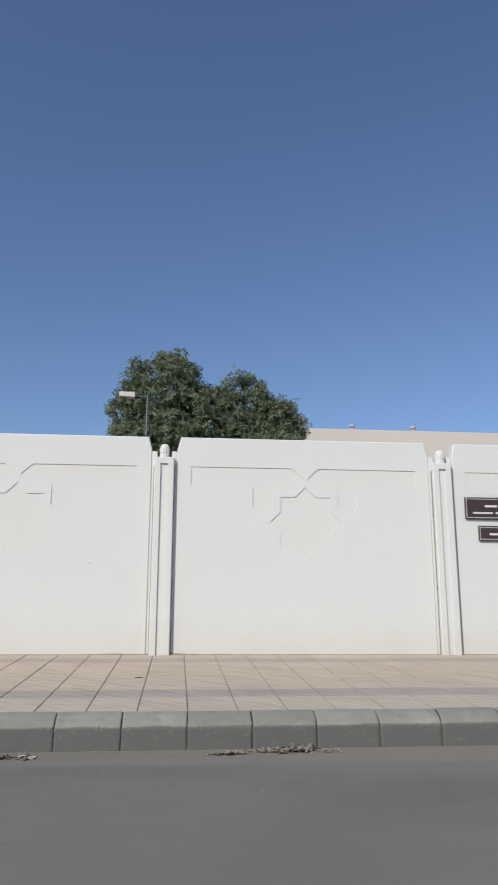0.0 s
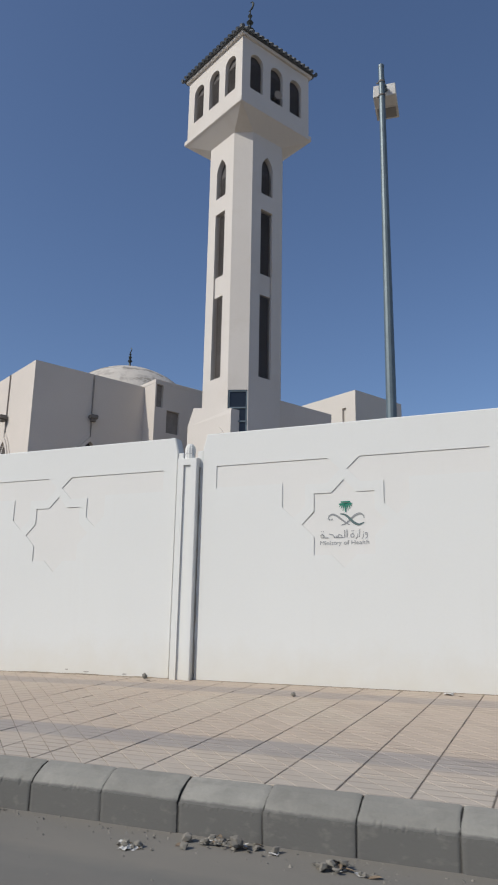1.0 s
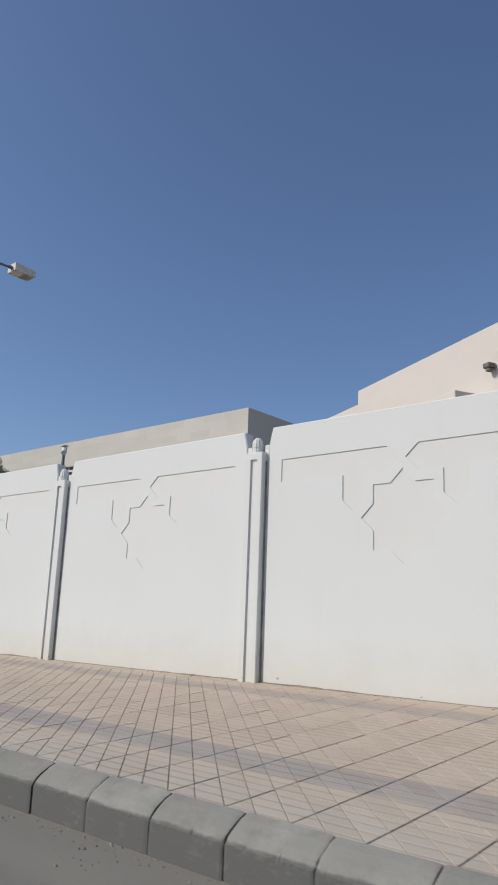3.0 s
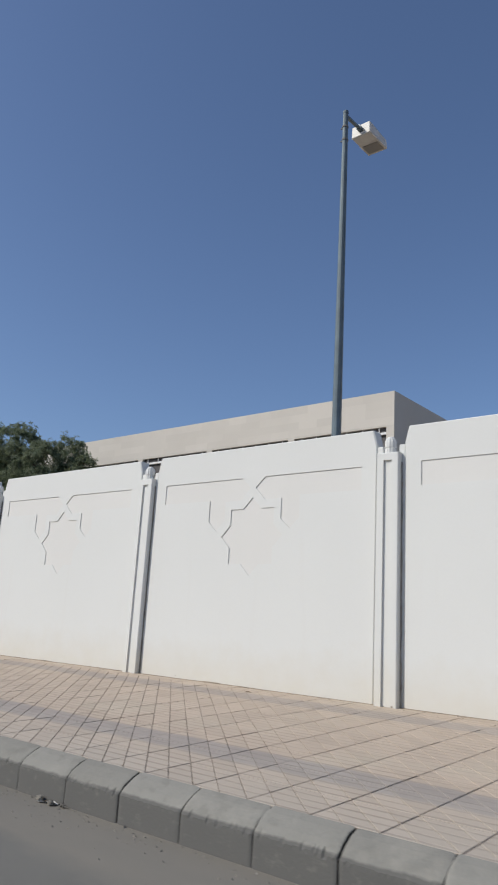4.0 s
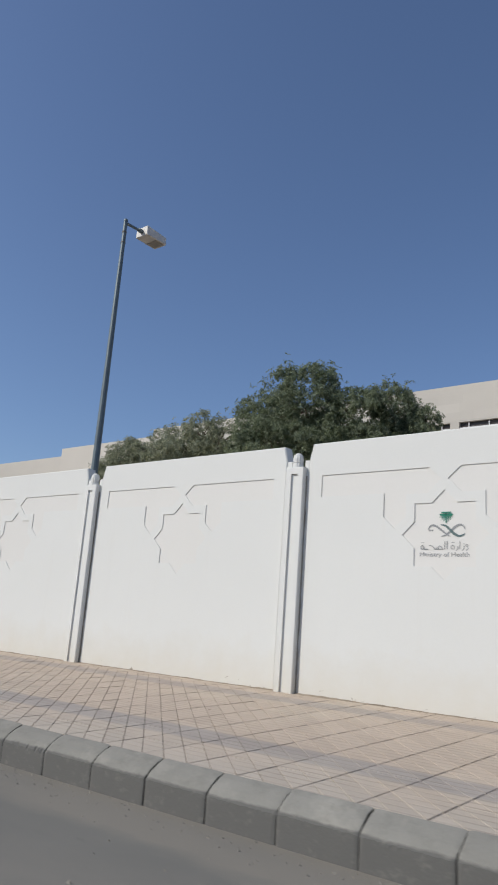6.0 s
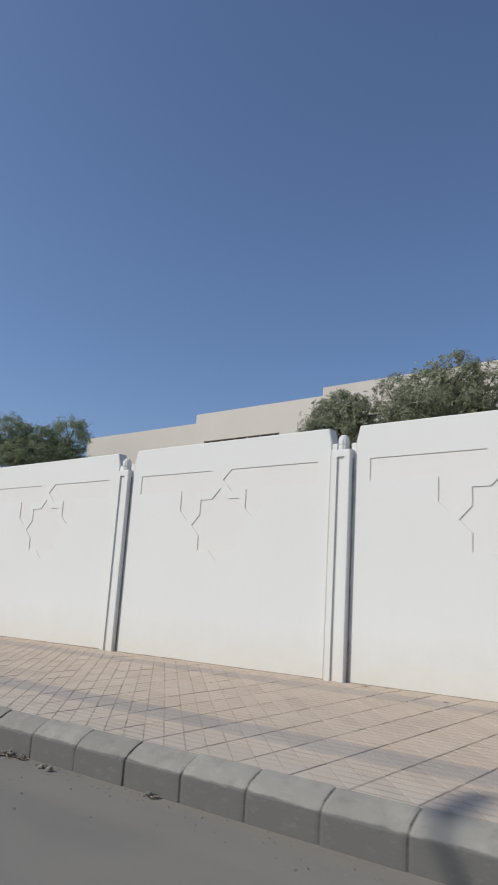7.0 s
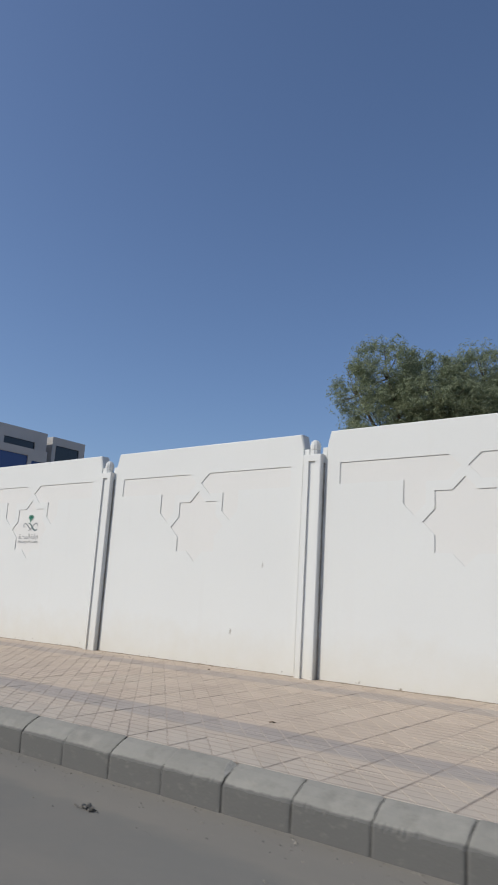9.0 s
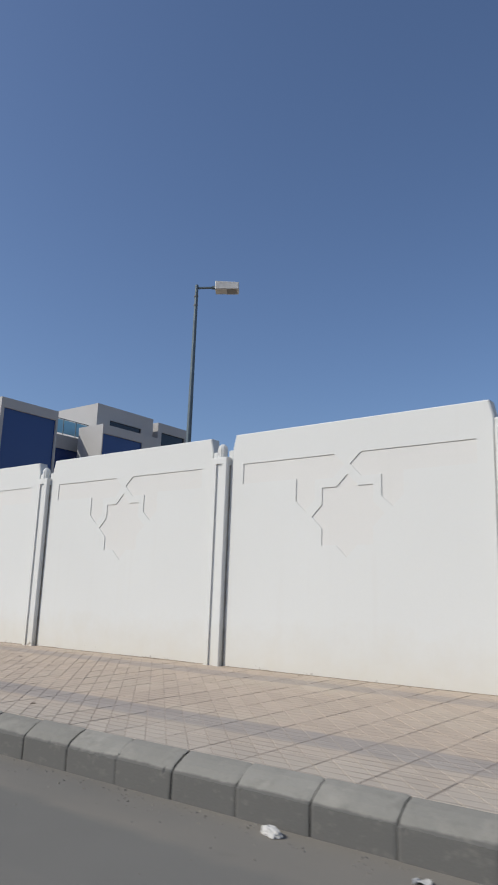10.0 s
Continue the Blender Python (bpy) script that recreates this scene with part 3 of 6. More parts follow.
# ---- painted emblems and lettering on every sixth panel ----
def text_bm(body, height, font_shear=0.0):
    cu = bpy.data.curves.new("lettering", "FONT")
    cu.body = body
    cu.size = 1.0
    cu.resolution_u = 3
    ob = bpy.data.objects.new("lettering", cu)
    me = ob.to_mesh()
    bm = bmesh.new()
    bm.from_mesh(me)
    ob.to_mesh_clear()
    bpy.data.objects.remove(ob)
    bpy.data.curves.remove(cu)
    return bm


def fit_text(bm, u0, u1, v0, v1, y):
    """Stretch flat lettering into a rectangle of the wall's face."""
    xs = [v.co.x for v in bm.verts]
    ys = [v.co.y for v in bm.verts]
    for v in bm.verts:
        a = (v.co.x - min(xs)) / (max(xs) - min(xs))
        b = (v.co.y - min(ys)) / (max(ys) - min(ys))
        v.co = Vector((u0 + (u1 - u0) * a, y, v0 + (v1 - v0) * b))


def ribbon(bm, pts, widths, y):
    prev = None
    for i, (u, v) in enumerate(pts):
        a, b = pts[max(0, i - 1)], pts[min(len(pts) - 1, i + 1)]
        d = Vector((b[0] - a[0], 0, b[1] - a[1])).normalized()
        s = Vector((-d.z, 0, d.x)) * widths[i] / 2
        c = Vector((u, y, v))
        cur = (bm.verts.new(c + s), bm.verts.new(c - s))
        if prev:
            bm.faces.new((prev[0], prev[1], cur[1], cur[0]))
        prev = cur


EMB_Z = STAR_Z - 0.025
EMB_Y = RECESS - 0.003
palm_bm = bmesh.new()
for i in range(9):
    a = (i - 4) / 4
    tip = (0.082 * math.sin(a * 1.45), 0.155 + 0.085 * abs(a) ** 1.6)
    mid = (0.062 * a, 0.258 - 0.012 * abs(a))
    ribbon(palm_bm, [(2.02 + u, EMB_Z + v) for u, v in ((0.0, 0.225), ((mid[0]) * 0.6, (0.225 + mid[1]) / 2), mid, ((mid[0] + tip[0]) / 2 * 1.05, (mid[1] + tip[1]) / 2), tip)], (0.012, 0.016, 0.018, 0.013, 0.003), EMB_Y - 0.0004 * i)
ribbon(palm_bm, [(2.02, EMB_Z + 0.15), (2.02, EMB_Z + 0.23)], (0.012, 0.02), EMB_Y - 0.005)
ribbon(palm_bm, [(2.02 - 0.055, EMB_Z + 0.268), (2.02 + 0.055, EMB_Z + 0.268)], (0.014, 0.014), EMB_Y - 0.0045)


def smooth_path(pts, n=5):
    """Catmull-Rom through the points."""
    out = []
    P = [pts[0]] + list(pts) + [pts[-1]]
    for a, b, c, d in zip(P, P[1:], P[2:], P[3:]):
        for i in range(n):
            s = i / n
            out.append(tuple(0.5 * (2 * b[k] + (c[k] - a[k]) * s + (2 * a[k] - 5 * b[k] + 4 * c[k] - d[k]) * s * s + (3 * b[k] - a[k] - 3 * c[k] + d[k]) * s ** 3) for k in (0, 1)))
    return out + [pts[-1]]


def blade(bm, pts, w, y):
    path = smooth_path([(2.0 + u, EMB_Z + v) for u, v in pts])
    n = len(path)
    ribbon(bm, path, [0.004 + w * math.sin(math.pi * min(0.98, i / (n - 1) * 0.9 + 0.05)) for i in range(n)], y)


sword_a, sword_b = bmesh.new(), bmesh.new()
blade(sword_a, [(-0.19, 0.075), (-0.175, 0.108), (-0.14, 0.128), (-0.09, 0.112), (-0.03, 0.068), (0.03, 0.022), (0.065, 0.002)], 0.020, EMB_Y)
blade(sword_a, [(0.235, 0.075), (0.22, 0.110), (0.18, 0.128), (0.13, 0.110), (0.08, 0.068), (0.02, 0.02), (-0.035, 0.002)], 0.020, EMB_Y - 0.001)
blade(sword_b, [(-0.045, 0.132), (0.015, 0.118), (0.07, 0.070), (0.12, 0.025), (0.175, 0.004), (0.235, 0.028)], 0.026, EMB_Y - 0.002)
for u in (-0.172, -0.142):
    bmesh.ops.create_circle(sword_a, cap_ends=True, radius=0.011, segments=8, matrix=pose(2.0 + u, EMB_Y, EMB_Z + 0.07, 90))
english = text_bm("Ministry of Health", 0.05)
fit_text(english, 1.715, 2.285, EMB_Z - 0.235, EMB_Z - 0.172, EMB_Y)
arabic = bmesh.new()


def arabic_strokes(bm):
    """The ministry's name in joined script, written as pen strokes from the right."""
    strokes = []
    # waw, zay, alef, ra, ta marbuta; then alef, lam, sad, ha, ta marbuta
    strokes.append(([(0.555, 0.045), (0.545, 0.062), (0.530, 0.058), (0.530, 0.040), (0.552, 0.040), (0.553, 0.015), (0.530, -0.004)], 0.0082))
    strokes.append(([(0.508, 0.048), (0.508, 0.018), (0.488, -0.006)], 0.0082))
    strokes.append(([(0.462, 0.10), (0.462, 0.012)], 0.0082))
    strokes.append(([(0.440, 0.048), (0.440, 0.018), (0.420, -0.006)], 0.0082))
    strokes.append(([(0.385, 0.060), (0.362, 0.040), (0.365, 0.014), (0.392, 0.014), (0.400, 0.034), (0.385, 0.060)], 0.0082))
    strokes.append(([(0.318, 0.10), (0.318, 0.012)], 0.0082))
    strokes.append(([(0.290, 0.10), (0.290, 0.016), (0.262, 0.012), (0.165, 0.012)], 0.0082))
    strokes.append(([(0.266, 0.014), (0.250, 0.038), (0.226, 0.048), (0.212, 0.034), (0.218, 0.014)], 0.0082))
    strokes.append(([(0.198, 0.036), (0.192, 0.014)], 0.0078))
    strokes.append(([(0.108, 0.054), (0.148, 0.046), (0.176, 0.014)], 0.0082))
    strokes.append(([(0.100, 0.012), (0.050, 0.012)], 0.0082))
    strokes.append(([(0.030, 0.058), (0.008, 0.040), (0.012, 0.014), (0.038, 0.014), (0.048, 0.034), (0.030, 0.058), (0.050, 0.012)], 0.0082))
    for i, (pts, w) in enumerate(strokes):
        ribbon(bm, [(1.715 + u, EMB_Z - 0.15 + v) for u, v in pts], [w] * len(pts), EMB_Y - 0.0003 * i)
    for u, v in ((0.508, 0.068), (0.375, 0.085), (0.395, 0.085), (0.018, 0.085), (0.040, 0.085)):
        bmesh.ops.create_circle(bm, cap_ends=True, radius=0.006, segments=6, matrix=pose(1.715 + u, EMB_Y, EMB_Z - 0.15 + v, 90))


arabic_strokes(arabic)
emblem_src = []
for nm, b, m, lab in (("emblem_palm", palm_bm, M_GREEN, "green painted palm crown"), ("emblem_ribbon", sword_a, M_GREYINK, "grey painted curved ribbon"),
                      ("emblem_ribbon", sword_b, M_TEAL, "dark slate painted curved ribbon"), ("lettering", english, M_GREYINK, "grey painted English lettering"),
                      ("lettering", arabic, M_GREYINK, "grey painted Arabic lettering")):
    emblem_src.append((nm, part(nm, b, m, panels[2], lab)))
for k in (8, 14, 20, 26, 32):
    for nm, ob in emblem_src:
        o = shared(nm, ob.data, panels[k], Matrix.Identity(4))
        o["label"] = ob["label"]


# ---- street name plates near the corner ----
def name_plate(u0, u1, v0, v1, label, rows):
    sign = thing("name_plate", label, "sign", pose(u0, -0.035, v0), group="street name plates")
    w, h = u1 - u0, v1 - v0
    b = bmesh.new()
    box(b, 0, w, 0, 0.02, 0, h, 0.006)
    part("plate", b, M_BROWNSIGN, sign)
    b = bmesh.new()
    for i in range(int(w / 0.035)):
        for z in (0.025, h - 0.025):
            box(b, 0.018 + i * 0.035, 0.038 + i * 0.035, -0.004, 0.001, z - 0.006, z + 0.006)
    for i in range(int(h / 0.035)):
        for x in (0.022, w - 0.022):
            box(b, x - 0.006, x + 0.006, -0.004, 0.001, 0.018 + i * 0.035, 0.038 + i * 0.035)
    part("border", b, M_SIGNWHITE, sign, "white dashed border")
    b = bmesh.new()
    for a0, a1, z0, z1 in rows:
        box(b, a0 * w, a1 * w, -0.004, 0.001, z0 * h, (z0 + (z1 - z0) * 0.55) * h)
    part("lettering", b, M_SIGNWHITE, sign, "white bars of lettering")
    for x in (0.1 * w, 0.9 * w):
        b = bmesh.new()
        box(b, x - 0.015, x + 0.015, 0.019, 0.036, h * 0.3, h * 0.7)
        part("bracket", b, M_WHITEFR, sign)
    return sign


name_plate(4.32, 5.52, 2.35, 2.67, "large maroon street name plate with white dashed border", [(0.46, 0.54, 0.55, 0.75), (0.25, 0.40, 0.55, 0.72), (0.6, 0.8, 0.55, 0.72), (0.1, 0.34, 0.25, 0.40), (0.38, 0.6, 0.25, 0.42), (0.64, 0.88, 0.25, 0.40)])
name_plate(4.50, 5.30, 2.04, 2.26, "small maroon street name plate with white dashed border", [(0.2, 0.42, 0.38, 0.62), (0.48, 0.78, 0.38, 0.62)])


# ---- knocks in the paint ----
for x, z, w, h in ((-97.24, 0.86, 0.016, 0.05), (-96.76, 1.74, 0.010, 0.045), (-0.97, 1.685, 0.012, 0.012), (-9.66, 0.545, 0.035, 0.012), (-9.36, 0.53, 0.05, 0.010), (-8.8, 0.52, 0.04, 0.012), (-88.95, 0.47, 0.05, 0.022), (-88.72, 0.455, 0.03, 0.014), (-88.45, 0.44, 0.05, 0.012), (-88.3, 0.43, 0.04, 0.012), (-23.6, 0.50, 0.022, 0.02)):
    k = math.ceil(-x / PITCH)
    rng = random.Random(int(-x * 10))
    b = bmesh.new()
    pts = [(x + PITCH * k + w * math.cos(a) * rng.uniform(0.5, 1.1), z + h * math.sin(a) * rng.uniform(0.5, 1.1)) for a in [i * math.tau / 11 for i in range(11)]]
    rim = [b.verts.new((u, 0.003, v)) for u, v in pts]
    top = [b.verts.new((u, -0.0015, v)) for u, v in pts]
    b.faces.new(top)
    for i in range(11):
        b.faces.new((rim[i], rim[(i + 1) % 11], top[(i + 1) % 11], top[i]))
    part("paint_chip", b, M_CHIP, panels[k], "bare grey patch where paint has come off")


# ---- minaret ----
M_SLAT = material("brown_louvre_slat", (0.20, 0.18, 0.17), (0.15, 0.135, 0.125), rough=0.7, bump=0.05)
ROT = -27.0


def louvre(bm, u0, u1, v0, v1, place, d):
    n = max(2, int((v1 - v0) / 0.065))
    for i in range(n):
        v = v0 + (v1 - v0) * (i + 0.5) / n
        pts = [place(u0, v - 0.012, d), place(u1, v - 0.012, d), place(u1, v + 0.014, d + 0.03), place(u0, v + 0.014, d + 0.03)]
        q = [p + Vector((0, 0, 0.012)) for p in pts]
        a = [bm.verts.new(p) for p in pts]
        b = [bm.verts.new(p) for p in q]
        bm.faces.new(a)
        bm.faces.new(b)
        for j in range(4):
            bm.faces.new((a[j], a[(j + 1) % 4], b[(j + 1) % 4], b[j]))


def build_minaret():
    mn = thing("minaret", "cream rendered square minaret with louvred slots and tiled cap", "minaret", pose(-13.84, 14.72, 0.36, 0, 0, ROT))
    Z0 = 0.36
    h, c = 1.22, 0.50
    shaft = bmesh.new()
    lou = bmesh.new()

    def side(i, half):
        a = i * math.pi / 2
        n = Vector((math.sin(a), -math.cos(a), 0))
        t = Vector((math.cos(a), math.sin(a), 0))
        return lambda u, v, d: n * (half - d) + t * u + Vector((0, 0, v - Z0))

    slots = [(9.42, 12.55), (13.35, 15.90)]
    shade = (9.42, 15.90)
    for i in range(4):
        pl = side(i, h)
        hs = [rect(-0.28, 0.28, *shade)] + [arch(0, 16.55, 18.15, 0.56, True), arch(0.1, 5.4, 7.55, 0.62, True)]
        holed(shaft, rect(-(h - c), h - c, 0.36, 18.95), hs, 0.20, pl, 0, 0, 1)
        sp = bmesh.new()
        V = [sp.verts.new(pl(u, v, d)) for d in (0.07, 0.19) for u, v in ((-0.276, 12.55), (0.276, 12.55), (0.276, 13.35), (-0.276, 13.35))]
        for f in ((0, 1, 2, 3), (4, 5, 6, 7), (0, 1, 5, 4), (1, 2, 6, 5), (2, 3, 7, 6), (3, 0, 4, 7)):
            sp.faces.new([V[q] for q in f])
        part("slot_panel", sp, M_MINARET, mn)
        # shallow reveal lines beside the slots
        for s in slots + [(16.55, 17.55)]:
            louvre(lou, -0.275, 0.275, s[0], s[1], pl, 0.10)
        # chamfer
        a0, a1 = pl(h - c, 0.36, 0), side((i + 1) % 4, h)(-(h - c), 0.36, 0)
        up = Vector((0, 0, 18.55 - 0.36))
        mid = (a0 + a1) / 2
        nn = Vector((mid.x, mid.y, 0)).normalized()
        tt = (a1 - a0).normalized()
        w = (a1 - a0).length / 2
        cpl = (lambda m_, n_, t_: (lambda u, v, d: m_ - n_ * d + t_ * u + Vector((0, 0, v - 0.36))))(mid, nn, tt)
        if i == 0:
            holed(shaft, rect(-w, w, 0.36, 18.95), [rect(-w + 0.02, w - 0.02, 7.3, 8.85)], 0.06, cpl, 0, 0, 2)
            for u0, u1, v0, v1 in ((-w + 0.02, w - 0.02, 8.20, 8.25), (-w + 0.02, w - 0.02, 7.72, 7.77), (-w + 0.02, w - 0.02, 8.79, 8.848), (w - 0.075, w - 0.022, 7.3, 8.84), (-w + 0.022, -w + 0.075, 7.3, 8.84)):
                mb = bmesh.new()
                V = [mb.verts.new(cpl(u, v, d)) for d in (0.02, 0.058) for u, v in rect(u0, u1, v0, v1)]
                for f in ((0, 1, 2, 3), (4, 5, 6, 7), (0, 1, 5, 4), (1, 2, 6, 5), (2, 3, 7, 6), (3, 0, 4, 7)):
                    mb.faces.new([V[q] for q in f])
                part("window_bar", mb, M_STEEL, mn, "dark grey metal glazing bar")
        else:
            holed(shaft, rect(-w, w, 0.36, 18.95), [], 0.06, cpl)
    bmesh.ops.remove_doubles(shaft, verts=shaft.verts, dist=0.001)
    part("shaft", shaft, [M_MINARET, M_DARK, M_GLASS], mn)
    tagged(part("louvre_slats", lou, M_SLAT, mn, "fine dark horizontal louvre slats"), kind="stuff")
    # flared foot on the street side, covering half of the chamfer
    b = bmesh.new()
    ring0 = [(-1.52, -1.248), (0.97, -1.248), (0.97, 1.3), (-1.52, 1.3)]
    ring2 = [(-1.212, -1.228), (0.97, -1.228), (0.97, 1.2), (-1.212, 1.2)]
    rings = []
    for pts, zz in ((ring0, 0.0), (ring0, 7.98 - Z0), (ring2, 8.62 - Z0)):
        rings.append([b.verts.new((x, y, zz - (0.48 if (x > 0 and zz > 8) else 0))) for x, y in pts])
    for A_, B_ in zip(rings, rings[1:]):
        for i in range(4):
            b.faces.new((A_[i], A_[(i + 1) % 4], B_[(i + 1) % 4], B_[i]))
    b.faces.new(rings[2])
    part("plinth", b, M_MINARET, mn)
    b = bmesh.new()
    pane = [b.verts.new((u, -1.254, v - Z0)) for u, v in arch(0.40, 5.5, 7.40, 0.62, True)]
    back = [b.verts.new((v.co.x, -1.246, v.co.z)) for v in pane]
    b.faces.new(pane)
    for i in range(len(pane)):
        j = (i + 1) % len(pane)
        b.faces.new((pane[i], pane[j], back[j], back[i]))
    win = part("window", b, M_DARK, mn, "dark arched window in the plinth")
    b = bmesh.new()
    outer, inner = arch(0.40, 5.4, 7.58, 0.86, True), arch(0.40, 5.5, 7.40, 0.62, True)
    for i in range(len(outer)):
        j = (i + 1) % len(outer)
        V = [b.verts.new((u, yy, v - Z0)) for yy in (-1.246, -1.285) for u, v in (outer[i], outer[j], inner[j], inner[i])]
        for f in ((4, 5, 6, 7), (0, 1, 5, 4), (2, 3, 7, 6)):
            b.faces.new([V[q] for q in f])
    bmesh.ops.remove_doubles(b, verts=b.verts, dist=0.001)
    part("window_surround", b, M_MINARET, win)
    # corbel
    b = bmesh.new()
    q = h - c
    oct_ = [(-q, -h), (q, -h), (h, -q), (h, q), (q, h), (-q, h), (-h, q), (-h, -q)]
    lo = [b.verts.new((x, y, 18.92 - Z0)) for x, y in oct_]
    cs = [b.verts.new((x, y, 19.42 - Z0)) for x, y in ((-1.76, -1.76), (1.76, -1.76), (1.76, 1.76), (-1.76, 1.76))]
    for i in range(4):
        b.faces.new((lo[2 * i], lo[2 * i + 1], cs[(i + 1) % 4], cs[i]))
        b.faces.new((lo[2 * i + 1], lo[(2 * i + 2) % 8], cs[(i + 1) % 4]))
    b.faces.new(cs)
    part("corbel", b, M_MINARET, mn)
    b = bmesh.new()
    box(b, -1.78, 1.78, -1.78, 1.78, 19.40 - Z0, 19.62 - Z0, 0.03)
    part("ledge", b, M_MINARET, mn)
    # lantern room
    b = bmesh.new()
    lv = bmesh.new()
    H = 1.69
    for i in range(4):
        pl = side(i, H)
        holed(b, rect(-H, H, 19.6, 22.35), [arch(u, 20.24, 21.80, 0.62) for u in (-0.99, 0, 0.99)], 0.16, pl, 0, 0, 1)
        for u in (-0.99, 0, 0.99):
            louvre(lv, u - 0.30, u + 0.30, 20.25, 21.48, pl, 0.1)
    bmesh.ops.remove_doubles(b, verts=b.verts, dist=0.001)
    part("lantern", b, [M_MINARET, M_DARK], mn)
    tagged(part("lantern_slats", lv, M_SLAT, mn), kind="stuff")
    b = bmesh.new()
    box(b, -1.80, 1.80, -1.80, 1.80, 22.30 - Z0, 22.42 - Z0, 0.02)
    part("cornice", b, M_MINARET, mn)
    # hipped roof with rows of barrel tiles
    b = bmesh.new()
    E, zt, zp = 1.90, 22.42 - Z0, 24.1 - Z0
    base = [b.verts.new(v) for v in ((-E, -E, zt), (E, -E, zt), (E, E, zt), (-E, E, zt))]
    pk = b.verts.new((0, 0, zp))
    for i in range(4):
        b.faces.new((base[i], base[(i + 1) % 4], pk))
    b.faces.new(base[::-1])
    roof = part("roof", b, M_TILE_ROOF, mn)
    b = bmesh.new()
    for i in range(4):
        r = Matrix.Rotation(i * math.pi / 2, 3, "Z")
        for j in range(17):
            u = -E + 0.02 + (2 * E - 0.04) * j / 16
            run = E - abs(u)
            top = Vector((u, -E + run, zt + (zp - zt) * run / E))
            tube(b, r @ Vector((u, -E - 0.05, zt + 0.03)), r @ (top + Vector((0, 0, 0.03))), 0.075, 0.06, 6)
    part("roof_tile", b, M_TILE_ROOF, roof)
    b = bmesh.new()
    z = zp
    lathe(b, [(0.2, z - 0.1), (0.16, z + 0.15), (0.08, z + 0.25), (0.07, z + 0.5), (0.20, z + 0.66), (0.07, z + 0.80), (0.05, z + 0.92), (0.15, z + 1.05), (0.05, z + 1.18), (0.045, z + 1.28), (0.10, z + 1.38), (0.03, z + 1.5), (0.025, z + 1.66), (0, z + 1.68)], 10)
    for i in range(10):
        a0, a1 = -0.5 + i * 0.36, -0.5 + (i + 1) * 0.36
        k0, k1 = math.sin(math.pi * (i + 0.15) / 10.3), math.sin(math.pi * (i + 1.15) / 10.3)
        tube(b, (0.19 * math.sin(a0), 0, z + 1.85 - 0.19 * math.cos(a0)), (0.19 * math.sin(a1), 0, z + 1.85 - 0.19 * math.cos(a1)), 0.012 + 0.034 * k0, 0.012 + 0.034 * k1, 6)
    part("finial", b, M_BRONZE, mn)
    # loudspeaker horn in the middle opening
    b = bmesh.new()
    tube(b, (H - 0.05, 0, 20.55 - Z0), (H + 0.16, -0.05, 20.50 - Z0), 0.05, 0.165, 12)
    tube(b, (H - 0.25, 0, 20.56 - Z0), (H - 0.05, 0, 20.55 - Z0), 0.07, 0.05, 10)
    part("loudspeaker_horn", b, M_CONDUIT, mn, "dusty grey loudspeaker horn")
    return mn


build_minaret()


